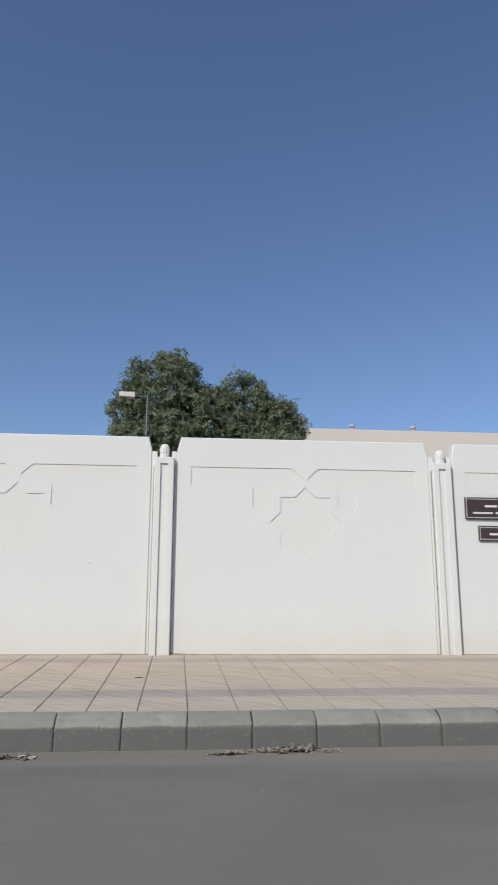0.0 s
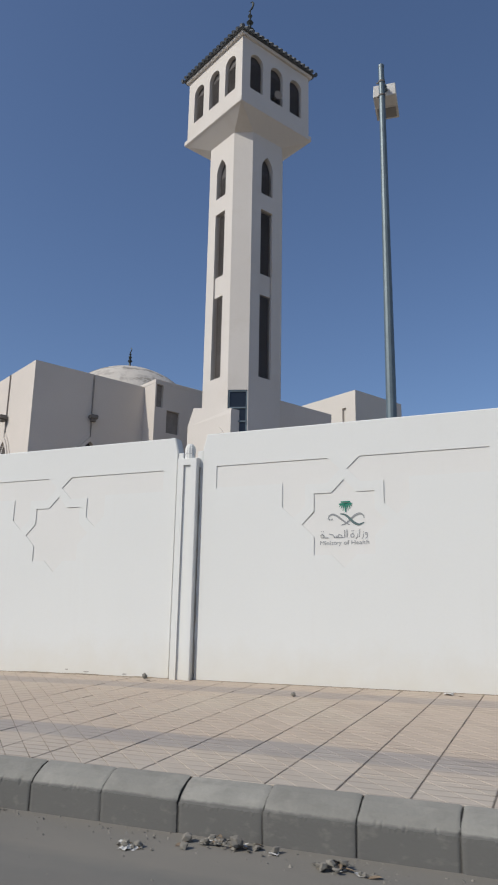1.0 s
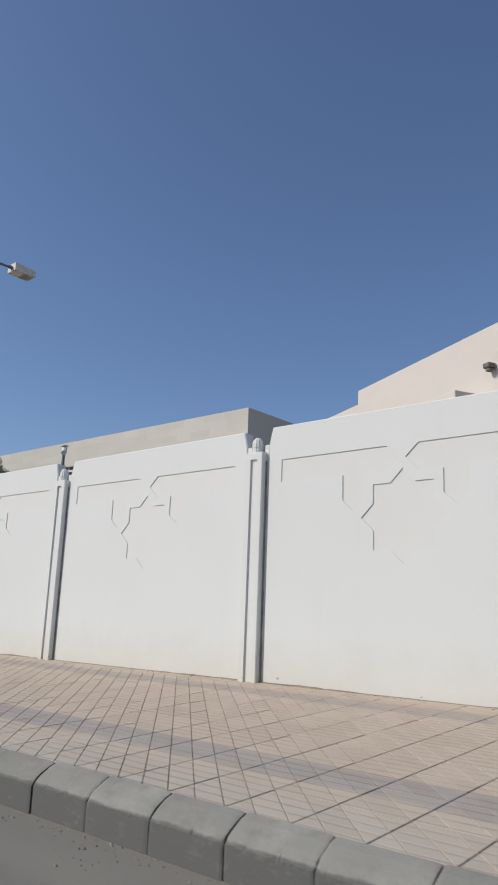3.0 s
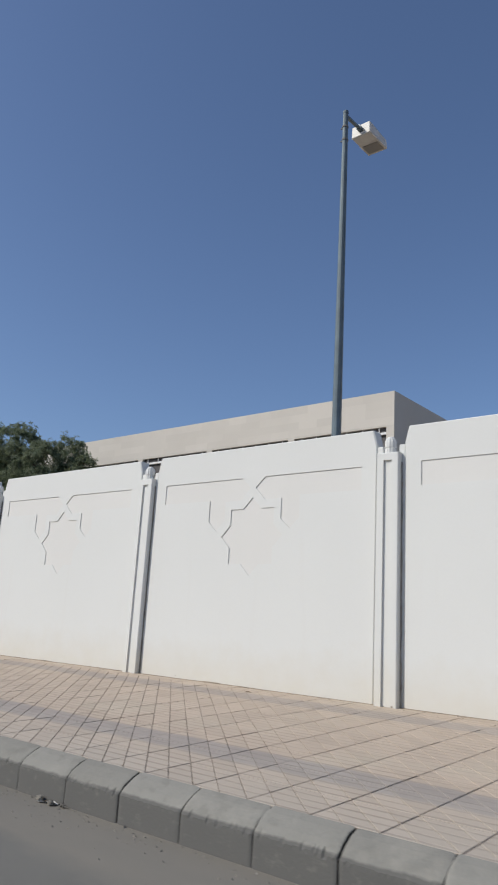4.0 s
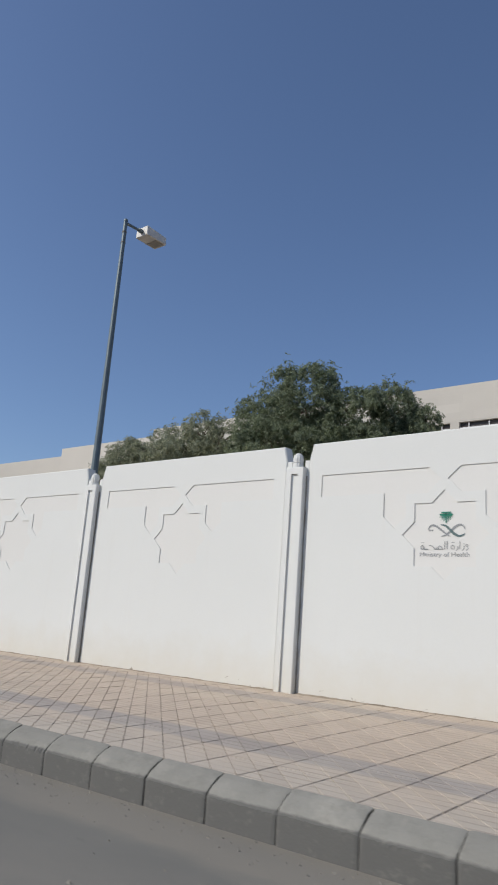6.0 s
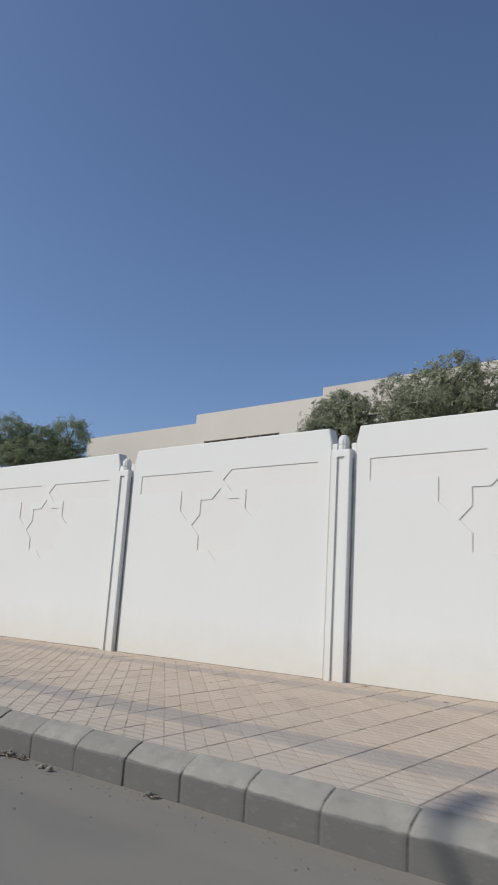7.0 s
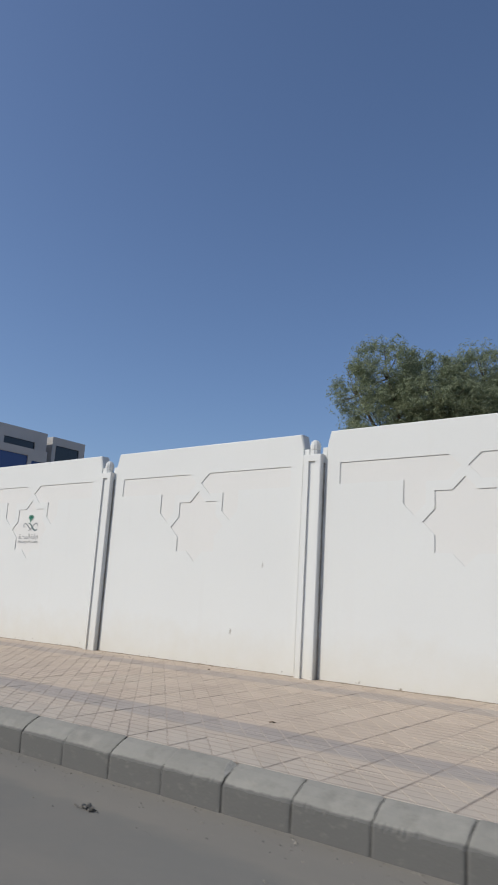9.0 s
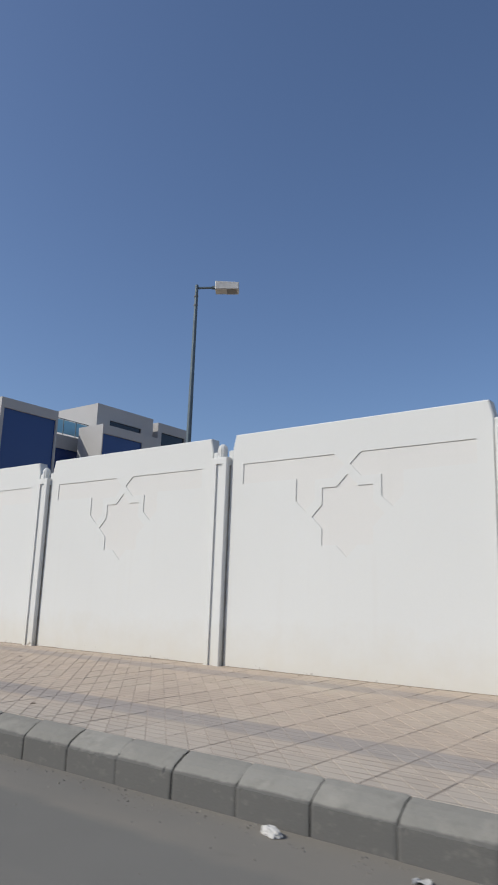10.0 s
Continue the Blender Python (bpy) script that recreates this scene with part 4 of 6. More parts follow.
# ---- mosque ----
def build_mosque():
    A = Vector((-20.35, 11.35, 0.36))
    mq = thing("mosque", "plain beige rendered mosque with flat parapet and pale dome", "mosque", Matrix.Translation(A) @ pose(0, 0, 0, 0, 0, ROT))
    Z0, T = 0.36, 10.1

    def P(l, r):
        return (-l, r)

    # local x runs along the street side (negative to the far end), y goes into the plot
    outline = [P(0, 0), P(-0.0, 4.5), P(-0.8, 4.5), P(-0.8, 17), P(18.7, 17), P(18.7, 0.5), P(14.2, 0.5), P(14.2, -0.5), P(4.3, -0.5), P(4.3, 0)]
    b = bmesh.new()
    n = len(outline)
    holes_for = {}

    def wallface(p0, p1, holes, back=1):
        d = Vector((p1[0] - p0[0], p1[1] - p0[1], 0))
        L = d.length
        d.normalize()
        nrm = Vector((d.y, -d.x, 0))
        o = Vector((p0[0], p0[1], 0))
        holed(b, rect(0, L, Z0, T), holes, 0.12, lambda u, v, dd: o + d * u - nrm * dd + Vector((0, 0, v - Z0)), 0, 0, back)

    ccw = outline
    for i in range(n):
        p0, p1 = ccw[i], ccw[(i + 1) % n]
        holes = []
        if i == 0:
            holes = [arch(2.3, 4.6, 7.5, 0.9, True)]
        if i == 2:
            holes = [rect(0.06, 0.36, 9.15, 10.06), rect(0.55, 1.15, 8.2, 9.1)]
        if i == n - 1:
            holes = [arch(2.2, 4.6, 7.5, 0.9, True)]
        wallface(p0, p1, holes, 2 if i == 2 else 1)
    top = [b.verts.new((x, y, T - Z0)) for x, y in outline]
    b.faces.new(top)
    bmesh.ops.remove_doubles(b, verts=b.verts, dist=0.001)
    part("body", b, [M_STUCCO, M_DARK, M_CONDUIT], mq)
    b = bmesh.new()
    box(b, -0.4, 0.803, 4.497, 17.0, T - Z0 + 0.001, T - Z0 + 0.15, 0.01)
    part("parapet", b, M_STUCCO, mq)
    for o, d in ((Vector((0, 2.3, 0)), Vector((0, 1, 0))), (Vector((-2.2, 0, 0)), Vector((1, 0, 0)))):
        nrm = Vector((d.y, -d.x, 0))
        for w, top, out in ((1.42, 7.86, 0.035), (1.16, 7.68, 0.075)):
            b = bmesh.new()
            inner = arch(0, 4.55, top - 0.17, w - 0.24, True)
            pts = arch(0, 4.5, top, w, True)
            for i in range(len(pts)):
                j = (i + 1) % len(pts)
                quad = [o + d * u + Vector((0, 0, v - Z0)) for u, v in (pts[i], pts[j], inner[j], inner[i])]
                V = [b.verts.new(p + nrm * e) for e in (0.001, out) for p in quad]
                for f in ((4, 5, 6, 7), (0, 1, 5, 4), (2, 3, 7, 6)):
                    b.faces.new([V[q] for q in f])
            bmesh.ops.remove_doubles(b, verts=b.verts, dist=0.001)
            part("window_surround", b, M_STUCCO, mq)
    b = bmesh.new()
    box(b, -10.2, -6.5, -1.9, -0.52, 0, 7.84 - Z0, 0.02)
    part("porch", b, M_STUCCO, mq)
    b = bmesh.new()
    R = 4.35
    prof = [(R * math.cos(a), 10.25 - Z0 + R * math.sin(a)) for a in [i * math.pi / 2 / 16 for i in range(17)]]
    lathe(b, [(R + 0.1, 10.0 - Z0), (R + 0.1, 10.22 - Z0)] + prof, 48, origin=(-9.85, 9.4, 0))
    part("dome", b, M_DOME, mq, "weathered cream dome with worn patches", smooth=False)
    b = bmesh.new()
    z = 10.25 - Z0 + R + 0.22
    lathe(b, [(0.12, z - 0.3), (0.06, z + 0.1), (0.05, z + 0.2), (0.14, z + 0.3), (0.05, z + 0.42), (0.10, z + 0.52), (0.04, z + 0.62), (0.07, z + 0.70), (0.02, z + 0.78), (0, z + 0.84)], 10, origin=(-9.85, 9.4, 0))
    for i in range(8):
        a0, a1 = -0.5 + i * 0.42, -0.5 + (i + 1) * 0.42
        tube(b, (-9.85 + 0.12 * math.sin(a0), 9.4, z + 0.95 - 0.12 * math.cos(a0)), (-9.85 + 0.12 * math.sin(a1), 9.4, z + 0.95 - 0.12 * math.cos(a1)), 0.025, 0.025, 5)
    part("finial", b, M_BRONZE, mq)
    # rain grooves with box lights
    for x, y, nx, ny, full in ((0, 2.3, 1, 0, True), (-2.2, 0, 0, -1, True), (-6.4, -0.5, 0, -1, False), (0.8, 8.0, 1, 0, True)):
        b = bmesh.new()
        if full:
            box(b, x + (0.0 if nx else -0.022), x + (0.05 if nx else 0.022), y + (-0.05 if ny else -0.022), y + (0.0 if ny else 0.022), 7.22, T - Z0 - 0.02, 0.006)
            part("conduit", b, M_CONDUIT, mq, "narrow dusty cable conduit")
            b = bmesh.new()
        cx, cy = x + nx * 0.17, y + ny * 0.17
        zl = (8.35 if full else 8.70) - Z0
        box(b, cx - 0.14, cx + 0.14, cy - 0.14, cy + 0.14, zl - 0.02, zl + 0.13, 0.02)
        box(b, cx - 0.09, cx + 0.09, cy - 0.09, cy + 0.09, zl - 0.12, zl - 0.02, 0.02)
        part("wall_light", b, M_FITTING, mq, "dusty grey box wall light")
    return mq


M_DOME = material("worn_dome_render", (0.56, 0.52, 0.46), (0.50, 0.46, 0.41), rough=0.9, scale=0.8, fine=20, bump=0.2, stain=(0.20, 0.175, 0.15), stain_scale=1.0)
streaked(M_DOME, (0.21, 0.185, 0.155), (0.55, 0.55, 0.9), 0.53, 0.58, 0.75)
build_mosque()

# low block behind the minaret
b = bmesh.new()
box(b, -1.2, 1.20, -1.75, 2.2, 0, 8.46, 0.02)
sb = thing("service_block", "low beige rendered block beside the minaret", "building", Matrix.Translation((-13.9, 14.72, 0.36)) @ pose(0, 0, 0, 0, 0, ROT) @ Matrix.Translation((0, 1.24, 0)))
part("wall", b, M_STUCCO, sb)
b = bmesh.new()
box(b, -1.2, 1.20, 2.2, 7.4, 0, 8.05, 0.02)
part("wall", b, M_STUCCO, sb)
b = bmesh.new()
box(b, -0.9, 0.9, 4.4, 6.6, 8.0, 8.25, 0.02)
part("roof_box", b, M_STUCCO, sb)


# ---- flat-roofed blocks ----
def block(name, label, corner, rz, lx, ly, top, mats, holes_front=(), holes_side=(), depth=0.15):
    """A flat-roofed block; corner: its street corner, from which it runs lx along -x and ly along +y, turned by rz."""
    th = thing(name, label, "building", Matrix.Translation((corner[0], corner[1], 0.36)) @ pose(0, 0, 0, 0, 0, rz))
    b = bmesh.new()
    z1 = top - 0.36
    holed(b, rect(-lx, 0, 0, z1), list(holes_front), depth, lambda u, v, d: Vector((u, d, v)), 0, 0, 1)
    holed(b, rect(0, ly, 0, z1), list(holes_side), depth, lambda u, v, d: Vector((-d, u, v)), 0, 0, 1)
    V = [b.verts.new(v) for v in ((-lx, 0, 0), (0, 0, 0), (0, ly, 0), (-lx, ly, 0), (-lx, 0, z1), (0, 0, z1), (0, ly, z1), (-lx, ly, z1))]
    for f in ((4, 5, 6, 7), (0, 3, 7, 4), (3, 2, 6, 7)):
        b.faces.new([V[i] for i in f])
    bmesh.ops.remove_doubles(b, verts=b.verts, dist=0.001)
    part("wall", b, mats, th)
    return th


block("hall_block", "cream flat-roofed block with a narrow slot window", (-13.8, 30.4), ROT, 9, 4.1, 14.15, [M_CREAM, M_CREAM], holes_front=[rect(-1.0, -0.72, 8, 12.9)], depth=0.14)

# long clinic building with a strip of windows under its parapet
strip = [rect(-0.45 - 5.75 - 6.2 * i, -0.45 - 6.2 * i, 9.5, 10.83) for i in range(6)]
cl = block("clinic_building", "long beige flat-roofed building with a dark window strip under the parapet", (-45.2, 24.6), 0, 39.4, 30, 13.05, [M_CLINIC, M_DARK], holes_front=strip, depth=0.17)


def gallery_rail(th, x1, length, top):
    """White rail across a gallery opening, with thin posts up to the soffit at height top."""
    b = bmesh.new()
    box(b, x1 - length, x1, 0.03, 0.15, top - 0.40, top - 0.27, 0.015)
    rail = part("gallery_rail", b, M_WHITEFR, th, "white-painted gallery rail")
    for j in range(6):
        b = bmesh.new()
        x = x1 - 0.45 - j * 0.97
        box(b, x - 0.018, x + 0.018, 0.07, 0.11, top - 0.27, top)
        part("post", b, M_WHITEFR, rail)


for i in range(6):
    gallery_rail(cl, -0.45 - 6.2 * i, 5.75, 10.83)
b = bmesh.new()
rng = random.Random(5)
for i in range(4):
    z0, z1 = 10.90 + i * 0.44, 10.90 + (i + 1) * 0.44 - 0.005
    x = 0.0
    while x > -39:
        w = min(rng.uniform(1.2, 2.6), x + 39.3)
        if w > 0.1:
            box(b, x - w + 0.0008, x - 0.0008, -rng.uniform(0.003, 0.0045), 0.02, z0, z1 + 0.004)
        x -= w
part("cladding_panel", b, M_CLINIC, cl, "slightly uneven beige cladding panels")
wing = block("clinic_wing", "beige flat-roofed wing a step lower", (-84.6, 24.62), 0, 9.4, 28, 12.58, [M_CLINIC, M_DARK], holes_front=[rect(-8.6, -2.85, 9.2, 10.44)], depth=0.17)
gallery_rail(wing, -2.85, 5.75, 10.44)
block("clinic_wing", "beige flat-roofed wing, the lowest of the row", (-94.02, 24.64), 0, 10.5, 26, 12.02, [M_CLINIC, M_DARK])

block("far_block", "cream flat-roofed block with roof vents behind the trees", (48, 33), 0, 42.5, 14, 12.1, [M_CREAM, M_DARK])
for x in (10.95, 14.9):
    b = bmesh.new()
    lathe(b, [(0.11, 0), (0.11, 0.28), (0.2, 0.3), (0.2, 0.42), (0.0, 0.48)], 12)
    v = part("roof_vent", b, M_GREYWALL)
    v.matrix_world = pose(x, 33.6, 12.1)
    tagged(v, "small grey metal roof vent", "vent", "roof vents")


# ---- blue office building ----
def office_block(name, label, x, y0, y1, top, lx, glass, material_wall, mg):
    th = thing(name, label, "building", pose(x, y0, 0.36))
    b = bmesh.new()
    L, z1 = y1 - y0, top - 0.36
    hs = [rect(a - y0, c - y0, v0 - 0.36, v1 - 0.36) for a, c, v0, v1 in glass]
    holed(b, rect(0, L, 0, z1), hs, 0.12, lambda u, v, d: Vector((-d, u, v)), 0, 0, 1)
    V = [b.verts.new(v) for v in ((-lx, 0, 0), (0, 0, 0), (0, L, 0), (-lx, L, 0), (-lx, 0, z1), (0, 0, z1), (0, L, z1), (-lx, L, z1))]
    for f in ((4, 5, 6, 7), (0, 1, 5, 4), (0, 3, 7, 4), (3, 2, 6, 7)):
        b.faces.new([V[i] for i in f])
    bmesh.ops.remove_doubles(b, verts=b.verts, dist=0.001)
    part("wall", b, [material_wall, mg], th)
    return th


office_block("office_building", "light grey office wing with a large blue glazed wall", -145, 17.16, 21.5, 13.2, 14, [(17.4, 21.36, 2, 12.56)], M_GREYWALL, M_BLUE)
office_block("office_building", "light grey office link with blue glazing below a balcony", -147.5, 21.5, 26.3, 12.35, 12, [(21.9, 26.2, 2, 11.37)], M_GREYWALL, M_BLUE)
office_block("office_building", "light grey office wing with blue glazed bay", -144, 24.54, 30.2, 12.9, 2.6, [(24.62, 28.3, 2, 12.25), (28.7, 30.0, 2, 11.9)], M_GREYWALL, M_BLUE)
office_block("office_building", "light grey upper office storey with ribbon window", -147, 26.4, 32.15, 15.26, 5.0, [(27.66, 30.9, 13.55, 14.2)], M_GREYWALL, M_GLASS)
office_block("office_building", "light grey office wing with dark glazed bay", -147.2, 32.94, 36.75, 15.2, 12, [(33.35, 36.1, 12.2, 14.45)], M_GREYWALL, M_GLASS)


def glass_rail():
    th = thing("balcony_railing", "pale blue glass balcony railing with metal posts", "railing", pose(-147.45, 21.6, 12.35))
    m = glass_dark("pale_blue_glass", (0.30, 0.58, 0.70), 0.1)
    for i in range(4):
        b = bmesh.new()
        box(b, -0.01, 0.01, i * 1.1 + 0.05, i * 1.1 + 1.05, 0.1, 1.08)
        part("pane", b, m, th)
    for i in range(5):
        b = bmesh.new()
        box(b, -0.03, 0.03, i * 1.1 - 0.02, i * 1.1 + 0.02, 0, 1.15)
        part("post", b, M_STEEL, th)
    b = bmesh.new()
    box(b, -0.03, 0.03, 0, 4.42, 1.12, 1.17)
    part("handrail", b, M_STEEL, th)


glass_rail()


# ---- lamps inside the compound ----
def lamp_post(x, y, top, label, arm=(0.0, 1.0), r=0.075, head=1.0):
    th = thing("lamp_post", label, "lamp post", pose(x, y, 0.36), group="compound lamp posts")
    h = top - 0.36
    b = bmesh.new()
    tube(b, (0, 0, 0), (0, 0, h * 0.45), r * 1.35, r * 1.15, 12)
    tube(b, (0, 0, h * 0.45), (0, 0, h), r * 1.15, r * 0.7, 12)
    part("pole", b, M_STEEL, th, smooth=False)
    b = bmesh.new()
    tube(b, (0, 0, 0), (0, 0, 0.05), 0.2, 0.2, 8)
    part("base_plate", b, M_STEEL, th)
    a = Vector((arm[0], arm[1], 0)).normalized()
    b = bmesh.new()
    tube(b, (0, 0, h - 0.06), a * 0.55 * head + Vector((0, 0, h - 0.03)), 0.032, 0.028, 8)
    part("arm", b, M_STEEL, th)
    b = bmesh.new()
    lw, ll = 0.19 * head, 0.62 * head
    rotm = Matrix.Rotation(math.atan2(-a.x, a.y), 3, "Z")
    off = a * 0.5 * head + Vector((0, 0, h - 0.02))

    def slab(bm, xw, y0, y1, low0, low1, up0, up1):
        """A tapered slab across the head, from y0 to y1, its lower and upper heights at both ends."""
        A = [bm.verts.new(rotm @ Vector(v) + off) for v in ((-xw, y0, low0), (xw, y0, low0), (xw, y1, low1), (-xw, y1, low1))]
        B = [bm.verts.new(rotm @ Vector(v) + off) for v in ((-xw * 0.95, y0, up0), (xw * 0.95, y0, up0), (xw * 0.88, y1, up1), (-xw * 0.88, y1, up1))]
        for i in range(4):
            bm.faces.new((A[i], A[(i + 1) % 4], B[(i + 1) % 4], B[i]))
        bm.faces.new(A)
        bm.faces.new(B)

    slab(b, lw, 0, ll, -0.12, -0.10, 0.10, 0.085)
    bmesh.ops.bevel(b, geom=b.edges[:], offset=0.012, segments=1, affect="EDGES")
    hd = part("lamp_head", b, M_LAMPHEAD, th, "white box floodlight head")
    b = bmesh.new()
    slab(b, lw * 0.97, ll * 0.40, ll * 0.43, -0.112, -0.110, -0.09, -0.09)
    part("hinge_seam", b, M_FITTING, hd, "dark brown seam across the underside")
    b = bmesh.new()
    slab(b, lw * 0.99, ll * 0.45, ll - 0.012, -0.113, -0.103, -0.085, -0.08)
    part("lens_frame", b, M_LAMPHEAD, hd)
    b = bmesh.new()
    slab(b, lw * 0.80, ll * 0.50, ll - 0.05, -0.119, -0.109, -0.09, -0.085)
    part("lens", b, M_LENS, hd, "grey frosted lamp lens")
    b = bmesh.new()
    tube(b, a * 0.40 * head + Vector((0, 0, h - 0.035)), a * 0.53 * head + Vector((0, 0, h - 0.03)), 0.045, 0.05, 10)
    part("arm_socket", b, M_STEEL, hd)
    # clamp bands with their bolts, and the cap on the pole
    for dz in (0.28, 0.52):
        b = bmesh.new()
        rr = r * (0.74 + 0.45 * dz / (h * 0.55)) + 0.006
        tube(b, (0, 0, h - dz - 0.013), (0, 0, h - dz + 0.013), rr, rr, 12)
        box(b, -rr - 0.028, -rr + 0.01, -0.008, 0.008, h - dz - 0.009, h - dz + 0.009)
        part("clamp_band", b, M_FITTING, th, "dark clamp band with bolts")
    b = bmesh.new()
    lathe(b, [(r * 0.76, h - 0.03), (r * 0.76, h + 0.012), (r * 0.5, h + 0.03), (0, h + 0.034)], 12)
    part("pole_cap", b, M_STEEL, th)
    return th


M_LENS = glass_dark("lamp_lens", (0.20, 0.19, 0.175), 0.3)
for x, y, top, arm in ((-5.68, 1.25, 9.33, (-0.12, 1)), (-33.65, 1.4, 9.34, (0, 1)), (-61.7, 1.35, 9.23, (0, 1)), (-89.65, 1.25, 9.25, (0, 1)), (-117.3, 4.9, 8.95, (0.8, 0.6))):
    lamp_post(x, y, top, "tall blue-grey steel lamp post with box floodlight head", arm, r=0.06, head=0.95)
lamp_post(-1.15, 18.0, 9.42, "thin grey lamp post in front of the tree", arm=(-1, -0.1), r=0.05, head=1.0)


# ---- trees ----
def tree(x, y, lobes, trunk_h, leaf_mat, n_leaf, leaf, label, seed, droop=0.25, rosette=7):
    """lobes: (dx, dy, z, rx, rz) ellipsoids that the crown fills with clumps of leaves."""
    rng = random.Random(seed)
    th = thing("tree", label, "tree", pose(x, y, 0.36))
    b = bmesh.new()
    tube(b, (0, 0, 0), (0.1, 0, trunk_h), 0.24, 0.17, 9)
    limbs = []
    for dx, dy, z, rx, rz in lobes:
        z -= 0.36
        mid = Vector((dx * 0.5, dy * 0.5, trunk_h + (z - trunk_h) * 0.45))
        tube(b, (0.1, 0, trunk_h - 0.1), mid, 0.13, 0.09, 7)
        tube(b, mid, (dx, dy, z), 0.09, 0.05, 6)
        for i in range(7):
            d = Vector((rng.gauss(0, 1), rng.gauss(0, 1), rng.gauss(0.3, 0.8))).normalized()
            tube(b, (dx, dy, z - 0.2 * rz), (dx + d.x * rx * 0.8, dy + d.y * rx * 0.8, z + d.z * rz * 0.8), 0.032, 0.008, 5)
    part("trunk", b, M_BARK, th)
    total = sum(l[3] ** 2 * l[4] for l in lobes)
    verts, faces = [], []
    for dx, dy, z, rx, rz in lobes:
        z -= 0.36
        n_clump = max(16, int(72 * (rx * rx * rz) ** 0.6))
        cl = []
        for i in range(n_clump):
            d = Vector((rng.gauss(0, 1), rng.gauss(0, 1), rng.gauss(0, 1))).normalized() * (rng.uniform(0.3, 1.0) ** 0.4)
            cl.append((Vector((dx + d.x * rx, dy + d.y * rx, z + d.z * rz)), rng.uniform(0.22, 0.48)))
        n = int(n_leaf * rx * rx * rz / total / rosette)
        for i in range(n):
            c, cr = cl[rng.randrange(n_clump)]
            d = Vector((rng.gauss(0, 1), rng.gauss(0, 1), rng.gauss(0, 0.8))) * cr * 0.43
            p = c + d
            facing = (d.normalized() + Vector((rng.gauss(0, 0.4), rng.gauss(0, 0.4), rng.gauss(0.55, 0.4)))).normalized()
            side = facing.orthogonal().normalized()
            turn = rng.uniform(0, 6.28)
            for j in range(rosette):
                a = Matrix.Rotation(turn + j * 6.28 / rosette + rng.uniform(-0.4, 0.4), 3, facing) @ side
                a = (a + facing * rng.uniform(-0.2, 0.6) + Vector((0, 0, -droop * rng.uniform(0.3, 1.5)))).normalized()
                s = a.cross(facing).normalized()
                L = leaf * rng.uniform(0.6, 1.25)
                w = L * rng.uniform(0.3, 0.45)
                k = len(verts)
                o = p + a * L * 0.08
                up = s.cross(a) * L * 0.13
                verts += [o, o + a * L * 0.5 + s * w * 0.5 + up, o + a * L, o + a * L * 0.5 - s * w * 0.5 + up]
                faces += [(k, k + 1, k + 2, k + 3)]
    me = bpy.data.meshes.new("crown")
    me.from_pydata([tuple(v) for v in verts], [], faces)
    me.materials.append(leaf_mat)
    ob = new("crown", me)
    ob.parent = th
    return th


DENSE = "dense dark green broad-leaved tree rising behind the wall"
tree(1.0, 21.0, [(-1.65, 0, 10.35, 1.75, 2.1), (-3.0, 0, 9.3, 0.95, 1.5), (1.85, 0.6, 10.0, 1.35, 1.75), (3.5, 0.8, 9.0, 1.35, 1.75), (0.3, 0.3, 9.0, 1.9, 1.9), (-1.2, 0, 7.6, 2.7, 1.9), (2.6, 0.6, 7.4, 2.3, 1.9)], 3.5, M_LEAF, 150000, 0.185, DENSE, 1)
tree(-67.15, 17.5, [(-0.7, 0, 10.57, 1.9, 1.9), (-2.9, 0, 9.9, 1.4, 1.9), (1.8, 0.4, 9.6, 1.6, 1.5), (-1.2, 0, 8.4, 2.9, 1.9), (1.4, 0.4, 8.0, 2.4, 1.6)], 4, M_LEAF, 130000, 0.14, "dense dark green tree rising above its neighbours behind the wall", 2)
tree(-64.3, 19.2, [(-0.2, 0, 10.4, 1.05, 1.25), (1.0, 0.3, 9.4, 0.9, 1.1), (0.3, 0, 8.4, 1.5, 1.5)], 4, M_LEAF, 26000, 0.14, "smaller green tree with an open crown behind the wall", 3)
tree(-74.6, 18.0, [(0.4, 0, 10.1, 1.05, 1.1), (-0.9, 0, 9.75, 1.0, 1.15), (1.6, 0, 9.7, 0.9, 1.0), (-2.2, 0, 9.75, 0.8, 0.9), (0, 0, 8.4, 2.6, 1.4)], 4, M_LEAF3, 40000, 0.135, "rounded green tree behind the wall", 4)
tree(-79.1, 17.8, [(-0.1, 0, 9.25, 0.95, 1.05), (0.9, 0, 9.1, 0.8, 0.9), (-1.0, 0, 9.1, 0.7, 0.8), (0, 0, 8.2, 1.7, 1.1)], 3.5, M_LEAF3, 22000, 0.135, "low green tree with loose outer twigs behind the wall", 5)
tree(-103.0, 19.3, [(-1.7, -1.0, 10.9, 1.5, 1.5), (-3.0, -1.2, 10.2, 1.0, 1.3), (1.5, 1.5, 11.0, 1.3, 1.45), (-0.3, 0.1, 10.3, 1.7, 1.5), (2.0, 1.5, 9.8, 0.9, 1.2), (-1.7, -0.8, 8.6, 1.9, 1.6), (1.4, 1.2, 8.6, 2.1, 1.6), (0.1, 0.3, 9.5, 2.6, 1.5)], 4, M_LEAF2, 150000, 0.10, "fine-leaved grey-green tree with wispy twigs behind the wall", 6, 0.5, 4)


# ---- kerb stones ----
STONE = 0.51505


